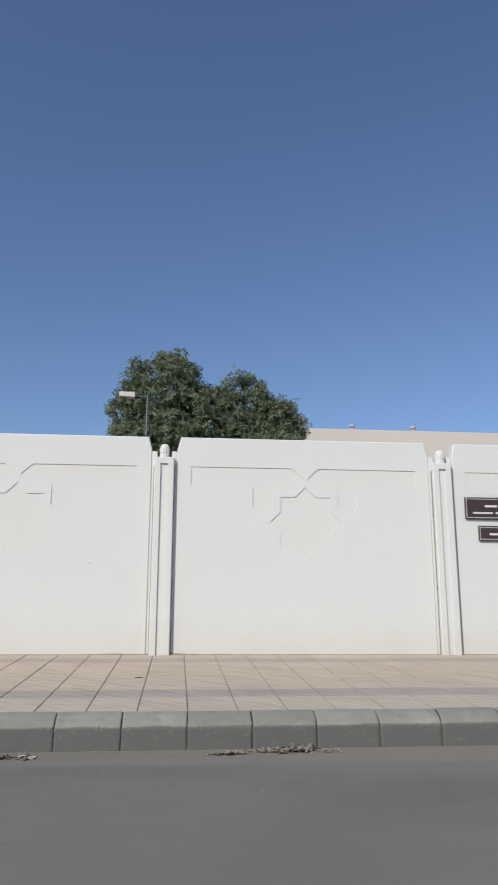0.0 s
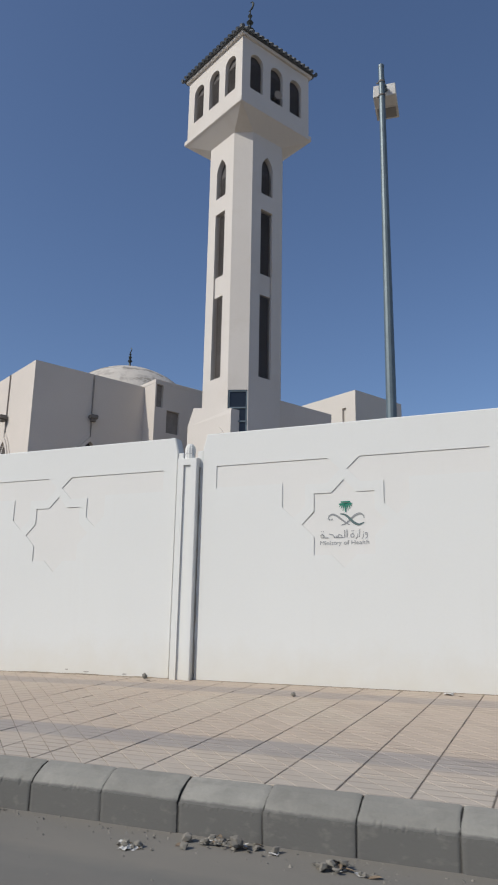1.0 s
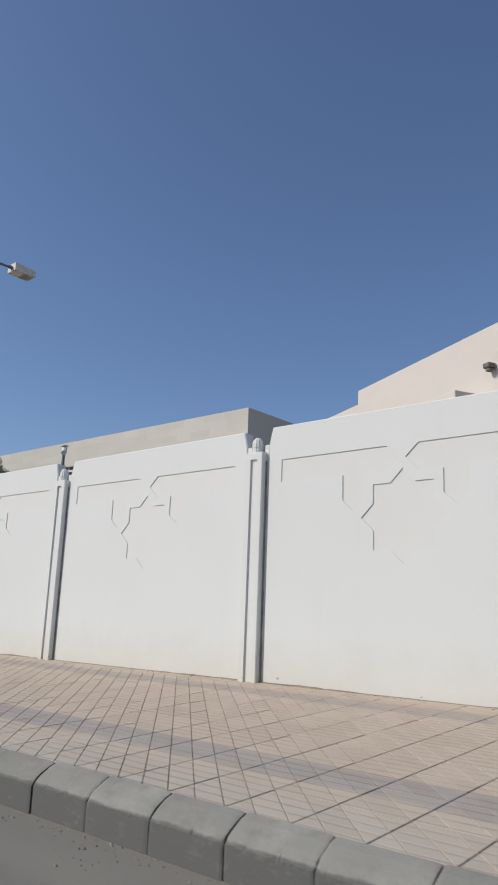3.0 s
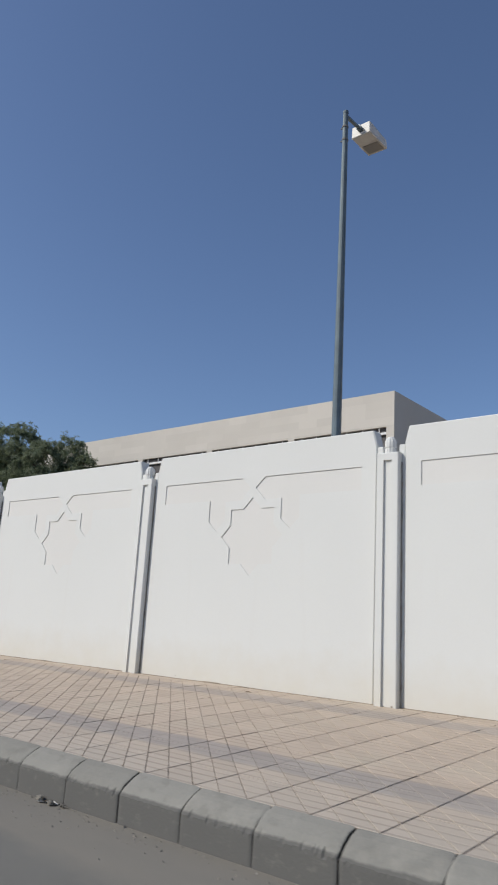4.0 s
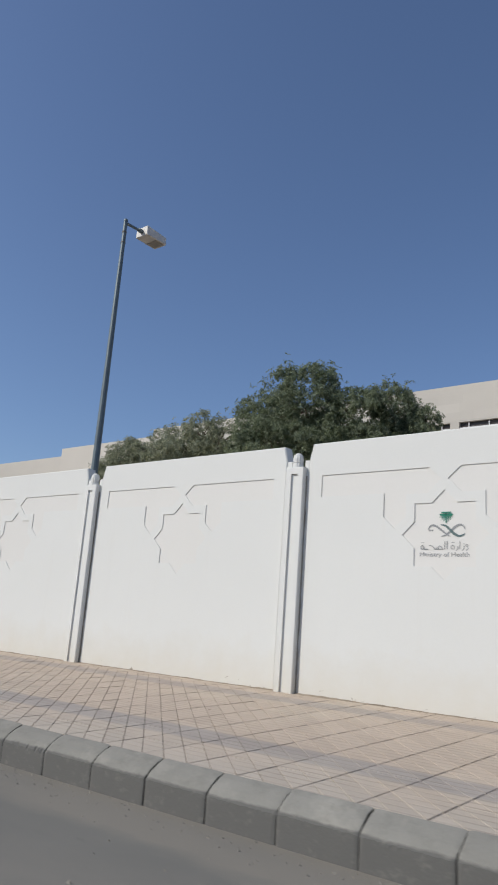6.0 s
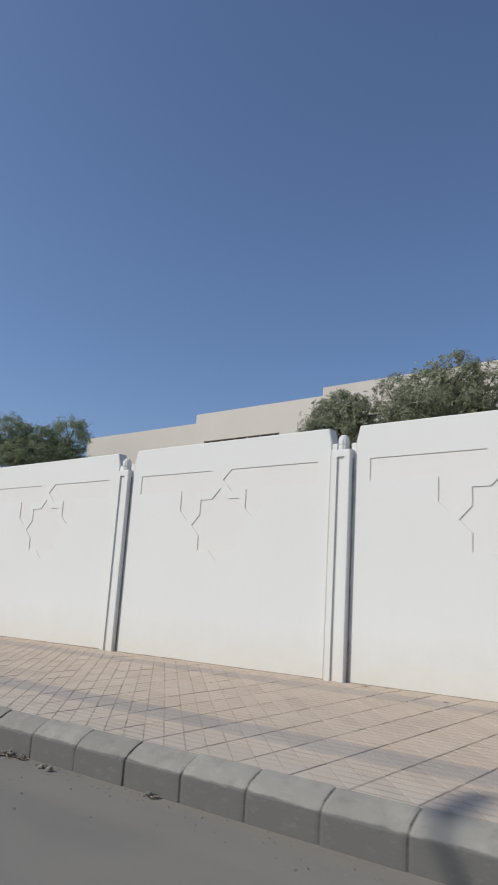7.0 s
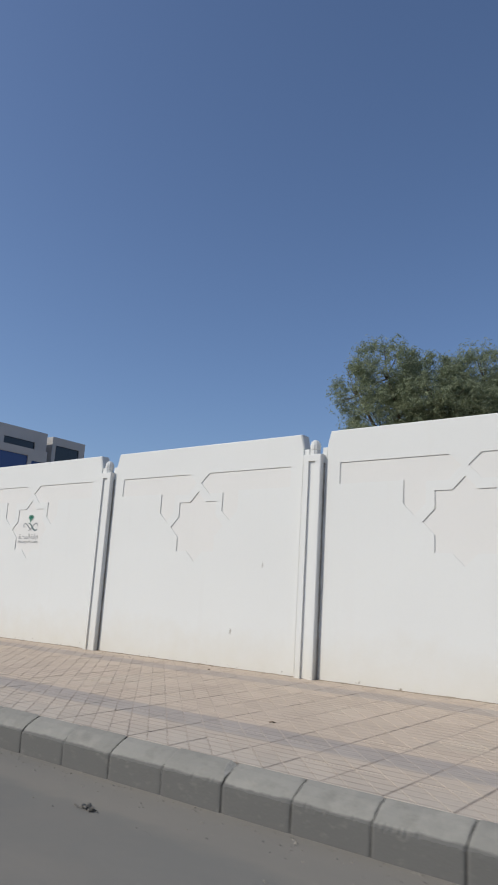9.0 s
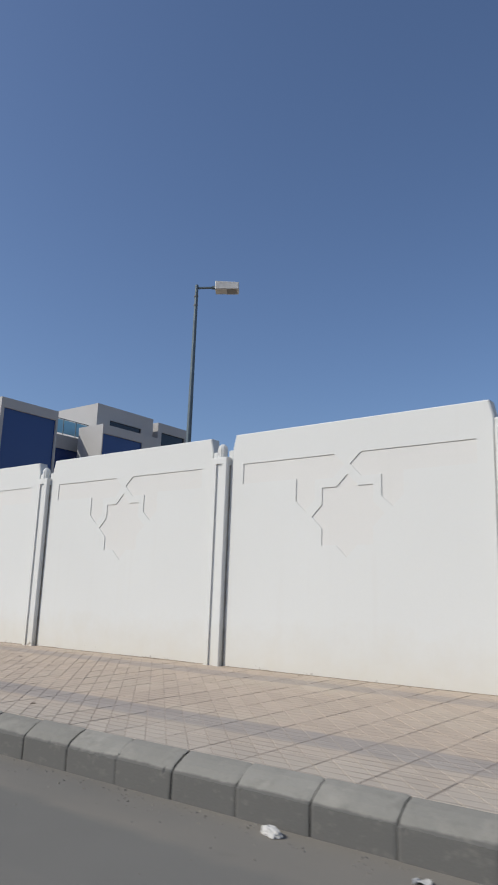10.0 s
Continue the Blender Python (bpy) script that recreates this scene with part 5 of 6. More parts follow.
KERB_PROFILE = [(KERB_BACK, -0.05), (KERB_FACE, -0.05), (KERB_FACE, 0.135), (KERB_FACE + 0.001, 0.158), (KERB_FACE + 0.010, 0.174), (KERB_FACE + 0.026, 0.190), (KERB_FACE + 0.05, 0.212), (KERB_FACE + 0.11, 0.25), (KERB_BACK, 0.270)]


def kerb_mesh(seed, chip=0, deep=1.0):
    """chip: how many knocks the top edge has."""
    rng = random.Random(seed)
    prof = KERB_PROFILE
    bm = bmesh.new()
    n = 64 if chip else 40
    rings = []
    knocks = [(rng.uniform(0.03, 0.97), rng.uniform(0.005, 0.018) * deep, rng.uniform(0.002, 0.007) * deep) for _ in range(chip * 2)]
    for i in range(n + 1):
        s = i / n
        x = 0.0048 + (STONE - 0.0096) * s
        e = 0.0045 if i in (0, n) else 0.0015 if i in (1, n - 1) else 0.0
        ring = []
        for j, (y, z) in enumerate(prof):
            dx = rng.uniform(-0.0035, 0.0035) if i in (0, n) else 0
            rough = 0.0034 if j in (3, 4) else 0.0008 if j in (5, 6) else 0.0003
            wob = rough * 1.7 * (noise.noise(Vector((s * 38, j * 1.3, seed * 2.7))) + 0.5 * noise.noise(Vector((s * 90, j * 2.1, seed * 1.9))))
            dy = wob * 0.6 + (e if 1 <= j <= 4 else 0)
            dz = (wob - e) if j > 2 else 0
            if j in (3, 4):
                for c, w, d in knocks:
                    f = min(1.0, 1.6 * max(0, 1 - abs(s - c) * STONE / w)) * (0.85 + 0.5 * noise.noise(Vector((s * 60, c * 9, j))))
                    dy += d * f * (0.8 if j == 4 else 0.45)
                    dz -= d * f * (0.25 if j == 4 else 1.2)
            if j in (3, 4):
                dy, dz = min(dy, 0.013), max(dz, -0.016 if j == 3 else -0.012)
            ring.append(bm.verts.new((x + dx, y + dy, z + dz)))
        rings.append(ring)
    for a, b in zip(rings, rings[1:]):
        for j in range(len(prof)):
            k = (j + 1) % len(prof)
            bm.faces.new((a[j], a[k], b[k], b[j]))
    bm.faces.new(rings[0]).material_index = 1
    bm.faces.new(rings[-1][::-1]).material_index = 1
    bmesh.ops.recalc_face_normals(bm, faces=bm.faces)
    me = bpy.data.meshes.new("kerb_stone")
    bm.to_mesh(me)
    bm.free()
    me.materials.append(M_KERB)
    me.materials.append(M_KERBJOINT)
    return me


BROKEN_PROFILE = [(KERB_BACK, -0.05)] + [(KERB_FACE, -0.05 + 0.0185 * i) for i in range(11)] + [(KERB_FACE + 0.001, 0.158), (KERB_FACE + 0.010, 0.174), (KERB_FACE + 0.026, 0.190), (KERB_FACE + 0.05, 0.212), (KERB_FACE + 0.08, 0.233), (KERB_FACE + 0.11, 0.25), (KERB_FACE + 0.15, 0.257), (KERB_BACK, 0.270)]


def broken_stone(start, end, rough, seed, foot=-0.05, mat=0):
    """A piece of a kerb stone between two ragged ends: start and end give x at a depth y behind the face and a height z."""
    bm = bmesh.new()
    n = 26
    rings = []
    for i in range(n + 1):
        ring = []
        for y, z in BROKEN_PROFILE:
            d = y - KERB_FACE
            x0, x1 = start(d, z), end(d, z)
            x = x0 + max(0.002, x1 - x0) * i / n
            w = rough * (noise.noise(Vector((x * 34, z * 34 + seed, d * 34))) + 0.6 * noise.noise(Vector((x * 95, z * 80, d * 95 + seed))))
            e = 0.005 if i in (0, n) else 0.0
            zz = max(z, foot + 0.02 * noise.noise(Vector((x * 22, seed, 0)))) if foot > 0 else z
            ring.append(bm.verts.new((x, y + (w + e if d < 0.1 else 0), zz + (w * 0.7 - e if z > 0.15 else 0))))
        rings.append(ring)
    m = len(BROKEN_PROFILE)
    for a, b in zip(rings, rings[1:]):
        for j in range(m):
            k = (j + 1) % m
            bm.faces.new((a[j], a[k], b[k], b[j])).material_index = mat
    for ring, turn in ((rings[0], 1), (rings[-1], -1)):
        c = bm.verts.new((sum(v.co.x for v in ring) / m, KERB_FACE + 0.10, 0.12))
        for j in range(m):
            bm.faces.new([c, ring[j], ring[(j + 1) % m]][::turn]).material_index = 2
    bmesh.ops.recalc_face_normals(bm, faces=bm.faces)
    me = bpy.data.meshes.new("kerb_stone")
    bm.to_mesh(me)
    bm.free()
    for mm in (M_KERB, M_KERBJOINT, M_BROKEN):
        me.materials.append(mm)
    return me


def crumbled(z):
    """How far the broken joint has opened at the height z: closed at the foot, wide at the top."""
    return min(1.0, max(0.0, (z - 0.03) / 0.11))


def jag(seed, small, large):
    """A ragged offset along x that changes with depth and height."""
    return lambda d, z: large * noise.noise(Vector((seed * 3.7, d * 17, z * 17))) + small * noise.noise(Vector((d * 60, seed * 1.9, z * 60)))


def chipped(me, side, along, down, back):
    """Breaks a shallow flake off the upper front corner of one end of a stone."""
    bm = bmesh.new()
    bm.from_mesh(me)
    end = STONE if side > 0 else 0.0
    top = max(v.co.z for v in bm.verts)
    front = min(v.co.y for v in bm.verts if v.co.z > top - 0.05)
    a = Vector((end - side * along, front + 0.012, top - 0.006))
    d = Vector((end, front, top - 0.012 - down))
    e = Vector((end, front + back, top))
    no = (d - a).cross(e - a).normalized()
    if no.z < 0:
        no = -no
    bmesh.ops.bisect_plane(bm, geom=bm.verts[:] + bm.edges[:] + bm.faces[:], plane_co=a, plane_no=no, clear_outer=True)
    for f in bmesh.ops.holes_fill(bm, edges=[e for e in bm.edges if e.is_boundary])["faces"]:
        f.material_index = 2
    bmesh.ops.recalc_face_normals(bm, faces=bm.faces)
    bm.to_mesh(me)
    bm.free()
    me.materials.append(M_BROKEN)
    return me


M_BROKEN = material("broken_concrete", (0.31, 0.30, 0.27), (0.20, 0.195, 0.175), rough=0.97, scale=30, fine=160, bump=0.9)
darkened_below(M_BROKEN, (0.14, 0.135, 0.122), 0.105, 0.06, 0.85)

kerb = thing("kerb", "grey precast concrete kerb stones with dark open joints", "kerb", kind="structure")
KM = [kerb_mesh(i) for i in range(5)] + [kerb_mesh(20 + i, 1 + i % 3) for i in range(7)]
DAMAGED = {13, 31, 58, 59, 61, 68, 92, 93, 107, 140, 182}  # stones whose edge has crumbled
FLAKED = ((-93.93, 1, 0.085, 0.03, 0.10), (-72.87, -1, 0.24, 0.022, 0.06), (-72.87, 1, 0.05, 0.02, 0.07))  # joint, side, size of the flake
rng = random.Random(11)
for i in range(-23, 262):
    x = -0.188 - STONE * (i + 1)
    m = pose(x, -3.95 + rng.uniform(-0.004, 0.004), rng.uniform(-0.004, 0.004), 0, 0, rng.uniform(-0.4, 0.4)) @ Matrix.Translation((0, 3.95, 0))
    if abs(x + 17.70) < 0.1:
        # the cracked stone: a ragged crack runs from the foot up to its far corner
        j1, j2 = jag(1, 0.016, 0.045), jag(2, 0.010, 0.02)
        crack = lambda d, z: 0.20 + max(0.0, z) * 1.22 + min(0.0, 0.24 - z) * 0.8 + j1(d, z)
        shared("kerb_stone", broken_stone(lambda d, z: 0.018 + 0.02 * (z < 0.12) + 2.0 * abs(j2(d, z)), lambda d, z: crack(d, z) - 0.011 - abs(3.0 * j2(d, z)), 0.004, 3, 0.022), kerb, m)
        shared("kerb_stone", broken_stone(lambda d, z: min(crack(d, z) + 0.013, STONE - 0.012), lambda d, z: STONE - 0.008, 0.003, 8), kerb, m @ pose(0.004, 0.004, -0.004))
        continue
    if abs(x + 17.185) < 0.1:
        # the stone before the broken joint, its end crumbled away
        j1 = jag(5, 0.014, 0.05)
        shared("kerb_stone", broken_stone(lambda d, z: 0.006, lambda d, z: STONE - 0.006 - crumbled(z) * (0.05 + max(0.0, 0.05 * (1 - d / 0.14)) + abs(j1(d, z))), 0.003, 12), kerb, m)
        continue
    if abs(x + 16.67) < 0.1:
        # the stone after it, and the rough mortar that fills the gap between them
        j1, j2 = jag(9, 0.014, 0.05), jag(14, 0.012, 0.03)
        shared("kerb_stone", broken_stone(lambda d, z: 0.006 + crumbled(z) * (0.03 + max(0.0, 0.07 * (1 - d / 0.14)) + abs(j1(d, z))), lambda d, z: STONE - 0.006, 0.003, 15), kerb, m)
        patch = shared("mortar_patch", broken_stone(lambda d, z: -0.002 + crumbled(z) * (-0.05 - max(0.0, 0.045 * (1 - d / 0.14)) + j2(d, z)), lambda d, z: 0.002 + crumbled(z) * (0.03 + max(0.0, 0.07 * (1 - d / 0.14)) + j2(d, z + 1)), 0.008, 21, mat=2), kerb, m @ pose(0, 0.003, -0.004))
        tagged(patch, "rough crumbled mortar in a broken joint")
        continue
    worn = [f[1:] for f in FLAKED if abs((x + STONE if f[1] > 0 else x) - f[0]) < 0.2]
    if worn:
        # a stone with a flake off one upper corner beside its joint
        shared("kerb_stone", chipped(kerb_mesh(300 + i, 2, 1.1), *worn[0]), kerb, m)
        continue
    if i in DAMAGED:
        shared("kerb_stone", kerb_mesh(60 + i, 4 + i % 3, 1.15), kerb, m)
        continue
    me = KM[rng.randrange(5)] if rng.random() < 0.55 else KM[5 + rng.randrange(7)]
    shared("kerb_stone", me, kerb, m)
b = bmesh.new()
n = 900
prev = None
for i in range(n + 1):
    x = X_MIN + 12 + (X_MAX - 4 - X_MIN - 12) * i / n
    cur = [b.verts.new((x, y + (rng.uniform(0.006, 0.016) if j in (1, 2, 3, 4) else 0.006 if j in (5, 6, 7) else -0.003), z - (rng.uniform(0.010, 0.020) if j > 3 else 0))) for j, (y, z) in enumerate(KERB_PROFILE)]
    if prev:
        for j in range(len(cur)):
            k = (j + 1) % len(cur)
            b.faces.new((prev[j], prev[k], cur[k], cur[j]))
    prev = cur
part("mortar_bed", b, M_KERBJOINT, kerb)

# ---- pavement tiles ----
TILE = 0.409
TX0 = -35.25
rows_y = []
y = KERB_BACK + 0.004
while y < -0.01:
    rows_y.append((y, min(y + TILE, -0.014)))
    y += TILE
pav = thing("pavement", "sandy pink paving tiles with grooves and mauve bands", "pavement", kind="structure")
b = bmesh.new()
nx = 90
g = {}
for i in range(nx + 1):
    x = X_MIN + (X_MAX - X_MIN) * i / nx
    for j, yy in enumerate((KERB_BACK, 0.14)):
        g[i, j] = b.verts.new((x, yy, pave_z(x, yy) - 0.006 + 0.0032 * min(1, max(0, (-54 - x) / 20))))
for i in range(nx):
    b.faces.new((g[i, 0], g[i + 1, 0], g[i + 1, 1], g[i, 1]))
part("bed", b, M_JOINT, pav, "dusty joint bed")


def tile_pieces(w, d):
    """A tile's four raised fields between slanting grooves: corner lists in (u, v), from 0 to w and 0 to d."""
    g_, gv, s = 0.0052, 0.0022, 0.0075
    k = d / w

    def band(c0, c1):
        # the part of the tile between the slanting lines u + v / k = c0 and c1
        out = []
        sq = [(g_, gv), (w - g_, gv), (w - g_, d - gv), (g_, d - gv)]

        def clip(poly, c, keep_above):
            res = []
            for p, q in zip(poly, poly[1:] + poly[:1]):
                fp, fq = p[0] + p[1] / k - c, q[0] + q[1] / k - c
                if not keep_above:
                    fp, fq = -fp, -fq
                if fp >= 0:
                    res.append(p)
                if (fp >= 0) != (fq >= 0):
                    t_ = fp / (fp - fq)
                    res.append((p[0] + (q[0] - p[0]) * t_, p[1] + (q[1] - p[1]) * t_))
            return res

        return clip(clip(sq, c0, True), c1, False)

    cuts = [0, w * 0.5, w, w * 1.5, w * 2]
    return [band(a + s / 2, b_ - s / 2) for a, b_ in zip(cuts, cuts[1:])]


def tile_mesh(w, d):
    vs, fs = [], []
    for poly in tile_pieces(w, d):
        n = len(poly)
        if n < 3:
            continue
        k = len(vs)
        cx, cy = sum(p[0] for p in poly) / n, sum(p[1] for p in poly) / n
        vs += [(u, v, -0.016) for u, v in poly]
        vs += [(u, v, -0.0015) for u, v in poly]
        vs += [(u + (cx - u) * 0.025, v + (cy - v) * 0.025, 0.0) for u, v in poly]
        for a in range(n):
            c = (a + 1) % n
            fs += [(k + a, k + c, k + n + c, k + n + a), (k + n + a, k + n + c, k + 2 * n + c, k + 2 * n + a)]
        fs.append(tuple(k + 2 * n + a for a in range(n)))
    return vs, fs


part_meshes = {}
bulk_v, bulk_f = [], []
rng = random.Random(3)
n_parts = 0
col0 = int((TX0 - X_MIN) / TILE)
ncol = int((X_MAX - 2 - X_MIN) / TILE)
for c in range(-col0, ncol - col0):
    x = TX0 + c * TILE
    for r, (ya, yb) in enumerate(rows_y):
        if yb - ya < 0.05:
            continue
        near = -19.5 < x < -6.6 and r < 9
        z = pave_z(x + TILE / 2, ya) + rng.uniform(-0.001, 0.001)
        slope = (pave_z(x, yb) - pave_z(x, ya)) / (yb - ya)
        if near and n_parts < 300:
            key = round(yb - ya, 3)
            if key not in part_meshes:
                me = bpy.data.meshes.new("tile")
                me.from_pydata(*[tile_mesh(TILE, yb - ya)[0], [], tile_mesh(TILE, yb - ya)[1]])
                me.materials.append(M_PAVE)
                part_meshes[key] = me
            shared("tile", part_meshes[key], pav, pose(x, ya, z, math.degrees(math.atan(slope)) + rng.uniform(-0.12, 0.12), rng.uniform(-0.12, 0.12), 0))
            n_parts += 1
        else:
            vs, fs = tile_mesh(TILE, yb - ya)
            k = len(bulk_v)
            ta, tb = rng.uniform(-0.002, 0.002), rng.uniform(-0.002, 0.002)
            bulk_v += [(x + u, ya + v, z + slope * v + w + ta * u + tb * v) for u, v, w in vs]
            bulk_f += [tuple(k + q for q in f) for f in fs]
me = bpy.data.meshes.new("paving_tiles")
me.from_pydata(bulk_v, [], bulk_f)
me.materials.append(M_PAVE)
ob = new("paving_tiles", me)
ob.parent = pav
tagged(ob, kind="stuff")


# ---- litter along the gutter ----
M_LEAFDRY = material("dry_leaf", (0.27, 0.205, 0.135), (0.15, 0.11, 0.075), rough=0.9, scale=12, fine=80, bump=0.2, rand=0.3)
M_STONE = material("grey_rubble", (0.24, 0.22, 0.185), (0.15, 0.14, 0.12), rough=0.95, scale=12, fine=90, bump=0.4, rand=0.25)
M_PAPER = material("white_paper_scrap", (0.56, 0.545, 0.51), (0.44, 0.43, 0.40), rough=0.8, scale=8, fine=40, bump=0.2)


def scrap_bm(rng, size, flat):
    """An uneven lump or a curled scrap."""
    bm = bmesh.new()
    bmesh.ops.create_icosphere(bm, subdivisions=1, radius=size)
    for v in bm.verts:
        v.co *= rng.uniform(0.65, 1.3)
        v.co.z *= flat
        v.co.z += 0.25 * size * flat * math.sin(v.co.x / size * 3)
    lo = min(v.co.z for v in bm.verts)
    for v in bm.verts:
        v.co.z -= lo
    return bm


def leaf_bm(rng, size):
    """A dry leaf blade, curled along its rib."""
    bm = bmesh.new()
    rows = []
    curl, bend = rng.uniform(0.3, 1.1), rng.uniform(-0.6, 0.9)
    for i in range(6):
        u = i / 5
        half = size * 0.42 * math.sin(math.pi * min(0.97, u * 0.92 + 0.04)) * rng.uniform(0.8, 1.2)
        rows.append([bm.verts.new((size * (2 * u - 1), half * k, size * (0.12 + curl * 0.35 * abs(k) * half / size * 2 + bend * 0.3 * (u - 0.5) ** 2 * 2 + rng.uniform(0, 0.06)))) for k in (-1, 0, 1)])
    for a, b in zip(rows, rows[1:]):
        for k in (0, 1):
            bm.faces.new((a[k], a[k + 1], b[k + 1], b[k]))
    lo = min(v.co.z for v in bm.verts)
    for v in bm.verts:
        v.co.z -= lo
    return bm


def torn_bm(rng, size):
    """A torn scrap of paper, folded and crumpled."""
    bm = bmesh.new()
    g = {}
    for i in range(5):
        for j in range(4):
            g[i, j] = bm.verts.new((size * (i / 2 - 1 + rng.uniform(-0.16, 0.16)), size * 0.7 * (j / 1.5 - 1 + rng.uniform(-0.2, 0.2)), size * (0.15 + rng.uniform(0, 0.42))))
    for i in range(4):
        for j in range(3):
            bm.faces.new((g[i, j], g[i + 1, j], g[i + 1, j + 1], g[i, j + 1]))
    lo = min(v.co.z for v in bm.verts)
    for v in bm.verts:
        v.co.z -= lo
    return bm


def mesh_of(name, bm, mat):
    me = bpy.data.meshes.new(name)
    bm.to_mesh(me)
    bm.free()
    me.materials.append(mat)
    return me


lr = random.Random(55)
LEAF_MESH = [mesh_of("dry_leaf", leaf_bm(lr, lr.uniform(0.016, 0.042)), M_LEAFDRY) for _ in range(14)]
PEBBLE_MESH = [mesh_of("pebble", scrap_bm(lr, lr.uniform(0.007, 0.014) if i < 11 else lr.uniform(0.018, 0.03), lr.uniform(0.5, 0.85)), M_STONE) for i in range(14)]
SCRAP_MESH = [mesh_of("paper_scrap", torn_bm(lr, lr.uniform(0.018, 0.036)), M_PAPER) for _ in range(5)]


def litter_pile(x, y, n, spread, label, seed):
    rng = random.Random(seed)
    th = thing("litter_pile", label, "litter", pose(x, y, 0.002), group="litter along the gutter")
    for i in range(int(n * 2.3)):
        kind = rng.random()
        me = rng.choice(LEAF_MESH if kind < (0.5 if x > -4 else 0.2) else PEBBLE_MESH if kind < 0.955 else SCRAP_MESH)
        px, py = rng.gauss(0, spread * 0.85), min(max(rng.gauss(0, spread * 0.28), -0.25), KERB_FACE - y - 0.03)
        heap = 0.028 * max(0, 1 - abs(px) / (spread * 1.2)) * rng.random() if n > 12 else 0
        m = pose(px, py, heap, rng.uniform(-14, 14), rng.uniform(-14, 14), rng.uniform(0, 360))
        shared(me.name.split(".")[0], me, th, m)


PILE = "small pile of rubble crumbs and dry leaves against the kerb"
for i, (x, y, n, sp) in enumerate(((-2.31, -4.2, 34, 0.13), (0.63, -4.24, 20, 0.07), (1.16, -4.15, 60, 0.17), (-0.95, -4.26, 18, 0.12), (-1.5, -4.14, 10, 0.2), (-5.5, -4.14, 24, 0.14), (-5.93, -4.38, 10, 0.06), (-4.87, -4.26, 16, 0.1),
                                   (-7.66, -4.1, 14, 0.14), (-7.1, -4.1, 8, 0.06), (-16.9, -4.12, 8, 0.1), (-15.4, -4.2, 30, 0.11), (-14.85, -4.12, 14, 0.14), (-35.7, -4.15, 22, 0.1), (-37.0, -4.09, 18, 0.2), (-29.85, -4.1, 22, 0.14), (-29.0, -4.12, 12, 0.1), (-28.5, -4.13, 16, 0.1), (-49.4, -4.11, 30, 0.13),
                                   (-50.5, -4.35, 5, 0.06), (-63.1, -4.13, 6, 0.12), (-69.4, -4.12, 20, 0.12), (-70.45, -4.12, 16, 0.1), (-79.67, -4.16, 12, 0.1), (-79.4, -4.2, 6, 0.08), (-86.05, -4.13, 20, 0.1), (-87.6, -4.14, 12, 0.12), (-86.9, -4.27, 5, 0.05), (-102.2, -4.14, 34, 0.12), (-94.5, -4.6, 5, 0.08),
                                   (-43.4, -4.14, 14, 0.12), (-43.05, -4.09, 10, 0.1), (-42.6, -4.08, 12, 0.15), (-41.77, -4.15, 12, 0.08), (-41.38, -4.18, 5, 0.05), (-48.7, -4.13, 8, 0.08), (-68.3, -4.1, 18, 0.1), (-67.85, -4.13, 8, 0.06), (-66.83, -4.07, 5, 0.06), (-81.25, -4.22, 5, 0.06),
                                   (-102.55, -4.2, 12, 0.08), (-13.1, -4.25, 5, 0.03), (-12.83, -4.3, 5, 0.03), (-13.44, -4.09, 16, 0.1), (-9.84, -4.09, 10, 0.1), (-9.1, -4.09, 12, 0.09), (-32.2, -4.06, 8, 0.12), (-104.5, -4.29, 4, 0.06), (-103.6, -4.08, 5, 0.06))):
    litter_pile(x, y, n, sp, PILE, 100 + i)

# loose grit spread along the gutter
rng = random.Random(77)
verts, faces = [], []
for i in range(8000):
    x = rng.uniform(-126, 8)
    y = KERB_FACE - 0.015 - abs(rng.gauss(0, 0.16)) if rng.random() < 0.8 else rng.uniform(-6.0, -4.1)
    s = rng.uniform(0.002, 0.008) * (1.7 if rng.random() < 0.06 else 1)
    k = len(verts)
    a = rng.uniform(0, 6.28)
    for j in range(3):
        verts.append((x + s * math.cos(a + j * 2.09) * rng.uniform(0.7, 1.4), y + s * math.sin(a + j * 2.09) * rng.uniform(0.7, 1.4), 0.0))
    verts.append((x, y, 0.002 + s * 1.1))
    faces += [(k, k + 1, k + 3), (k + 1, k + 2, k + 3), (k + 2, k, k + 3)]
me = bpy.data.meshes.new("gutter_grit")
me.from_pydata(verts, [], faces)
me.materials.append(M_STONE)
tagged(new("gutter_grit", me), "fine grit and crumbs scattered along the gutter", "grit", kind="stuff")


def crumpled(name, label, category, x, y, lx, ly, lz, mat, seed):
    rng = random.Random(seed)
    bm = bmesh.new()
    bmesh.ops.create_icosphere(bm, subdivisions=3, radius=1.0)
    for v in bm.verts:
        d = 1 + 0.28 * noise.noise(v.co * 2.3 + Vector((seed, 0, 0))) + 0.16 * noise.noise(v.co * 6 + Vector((0, seed, 0)))
        v.co = Vector((v.co.x * lx * d * (0.75 + 0.5 * abs(v.co.x)), v.co.y * ly * d, max(-0.3, v.co.z) * lz * d))
    lo = min(v.co.z for v in bm.verts)
    for v in bm.verts:
        v.co.z -= lo
    ob = part(name, bm, mat)
    ob.matrix_world = pose(x, y, 0.001, 0, 0, rng.uniform(-30, 30))
    return tagged(ob, label, category)


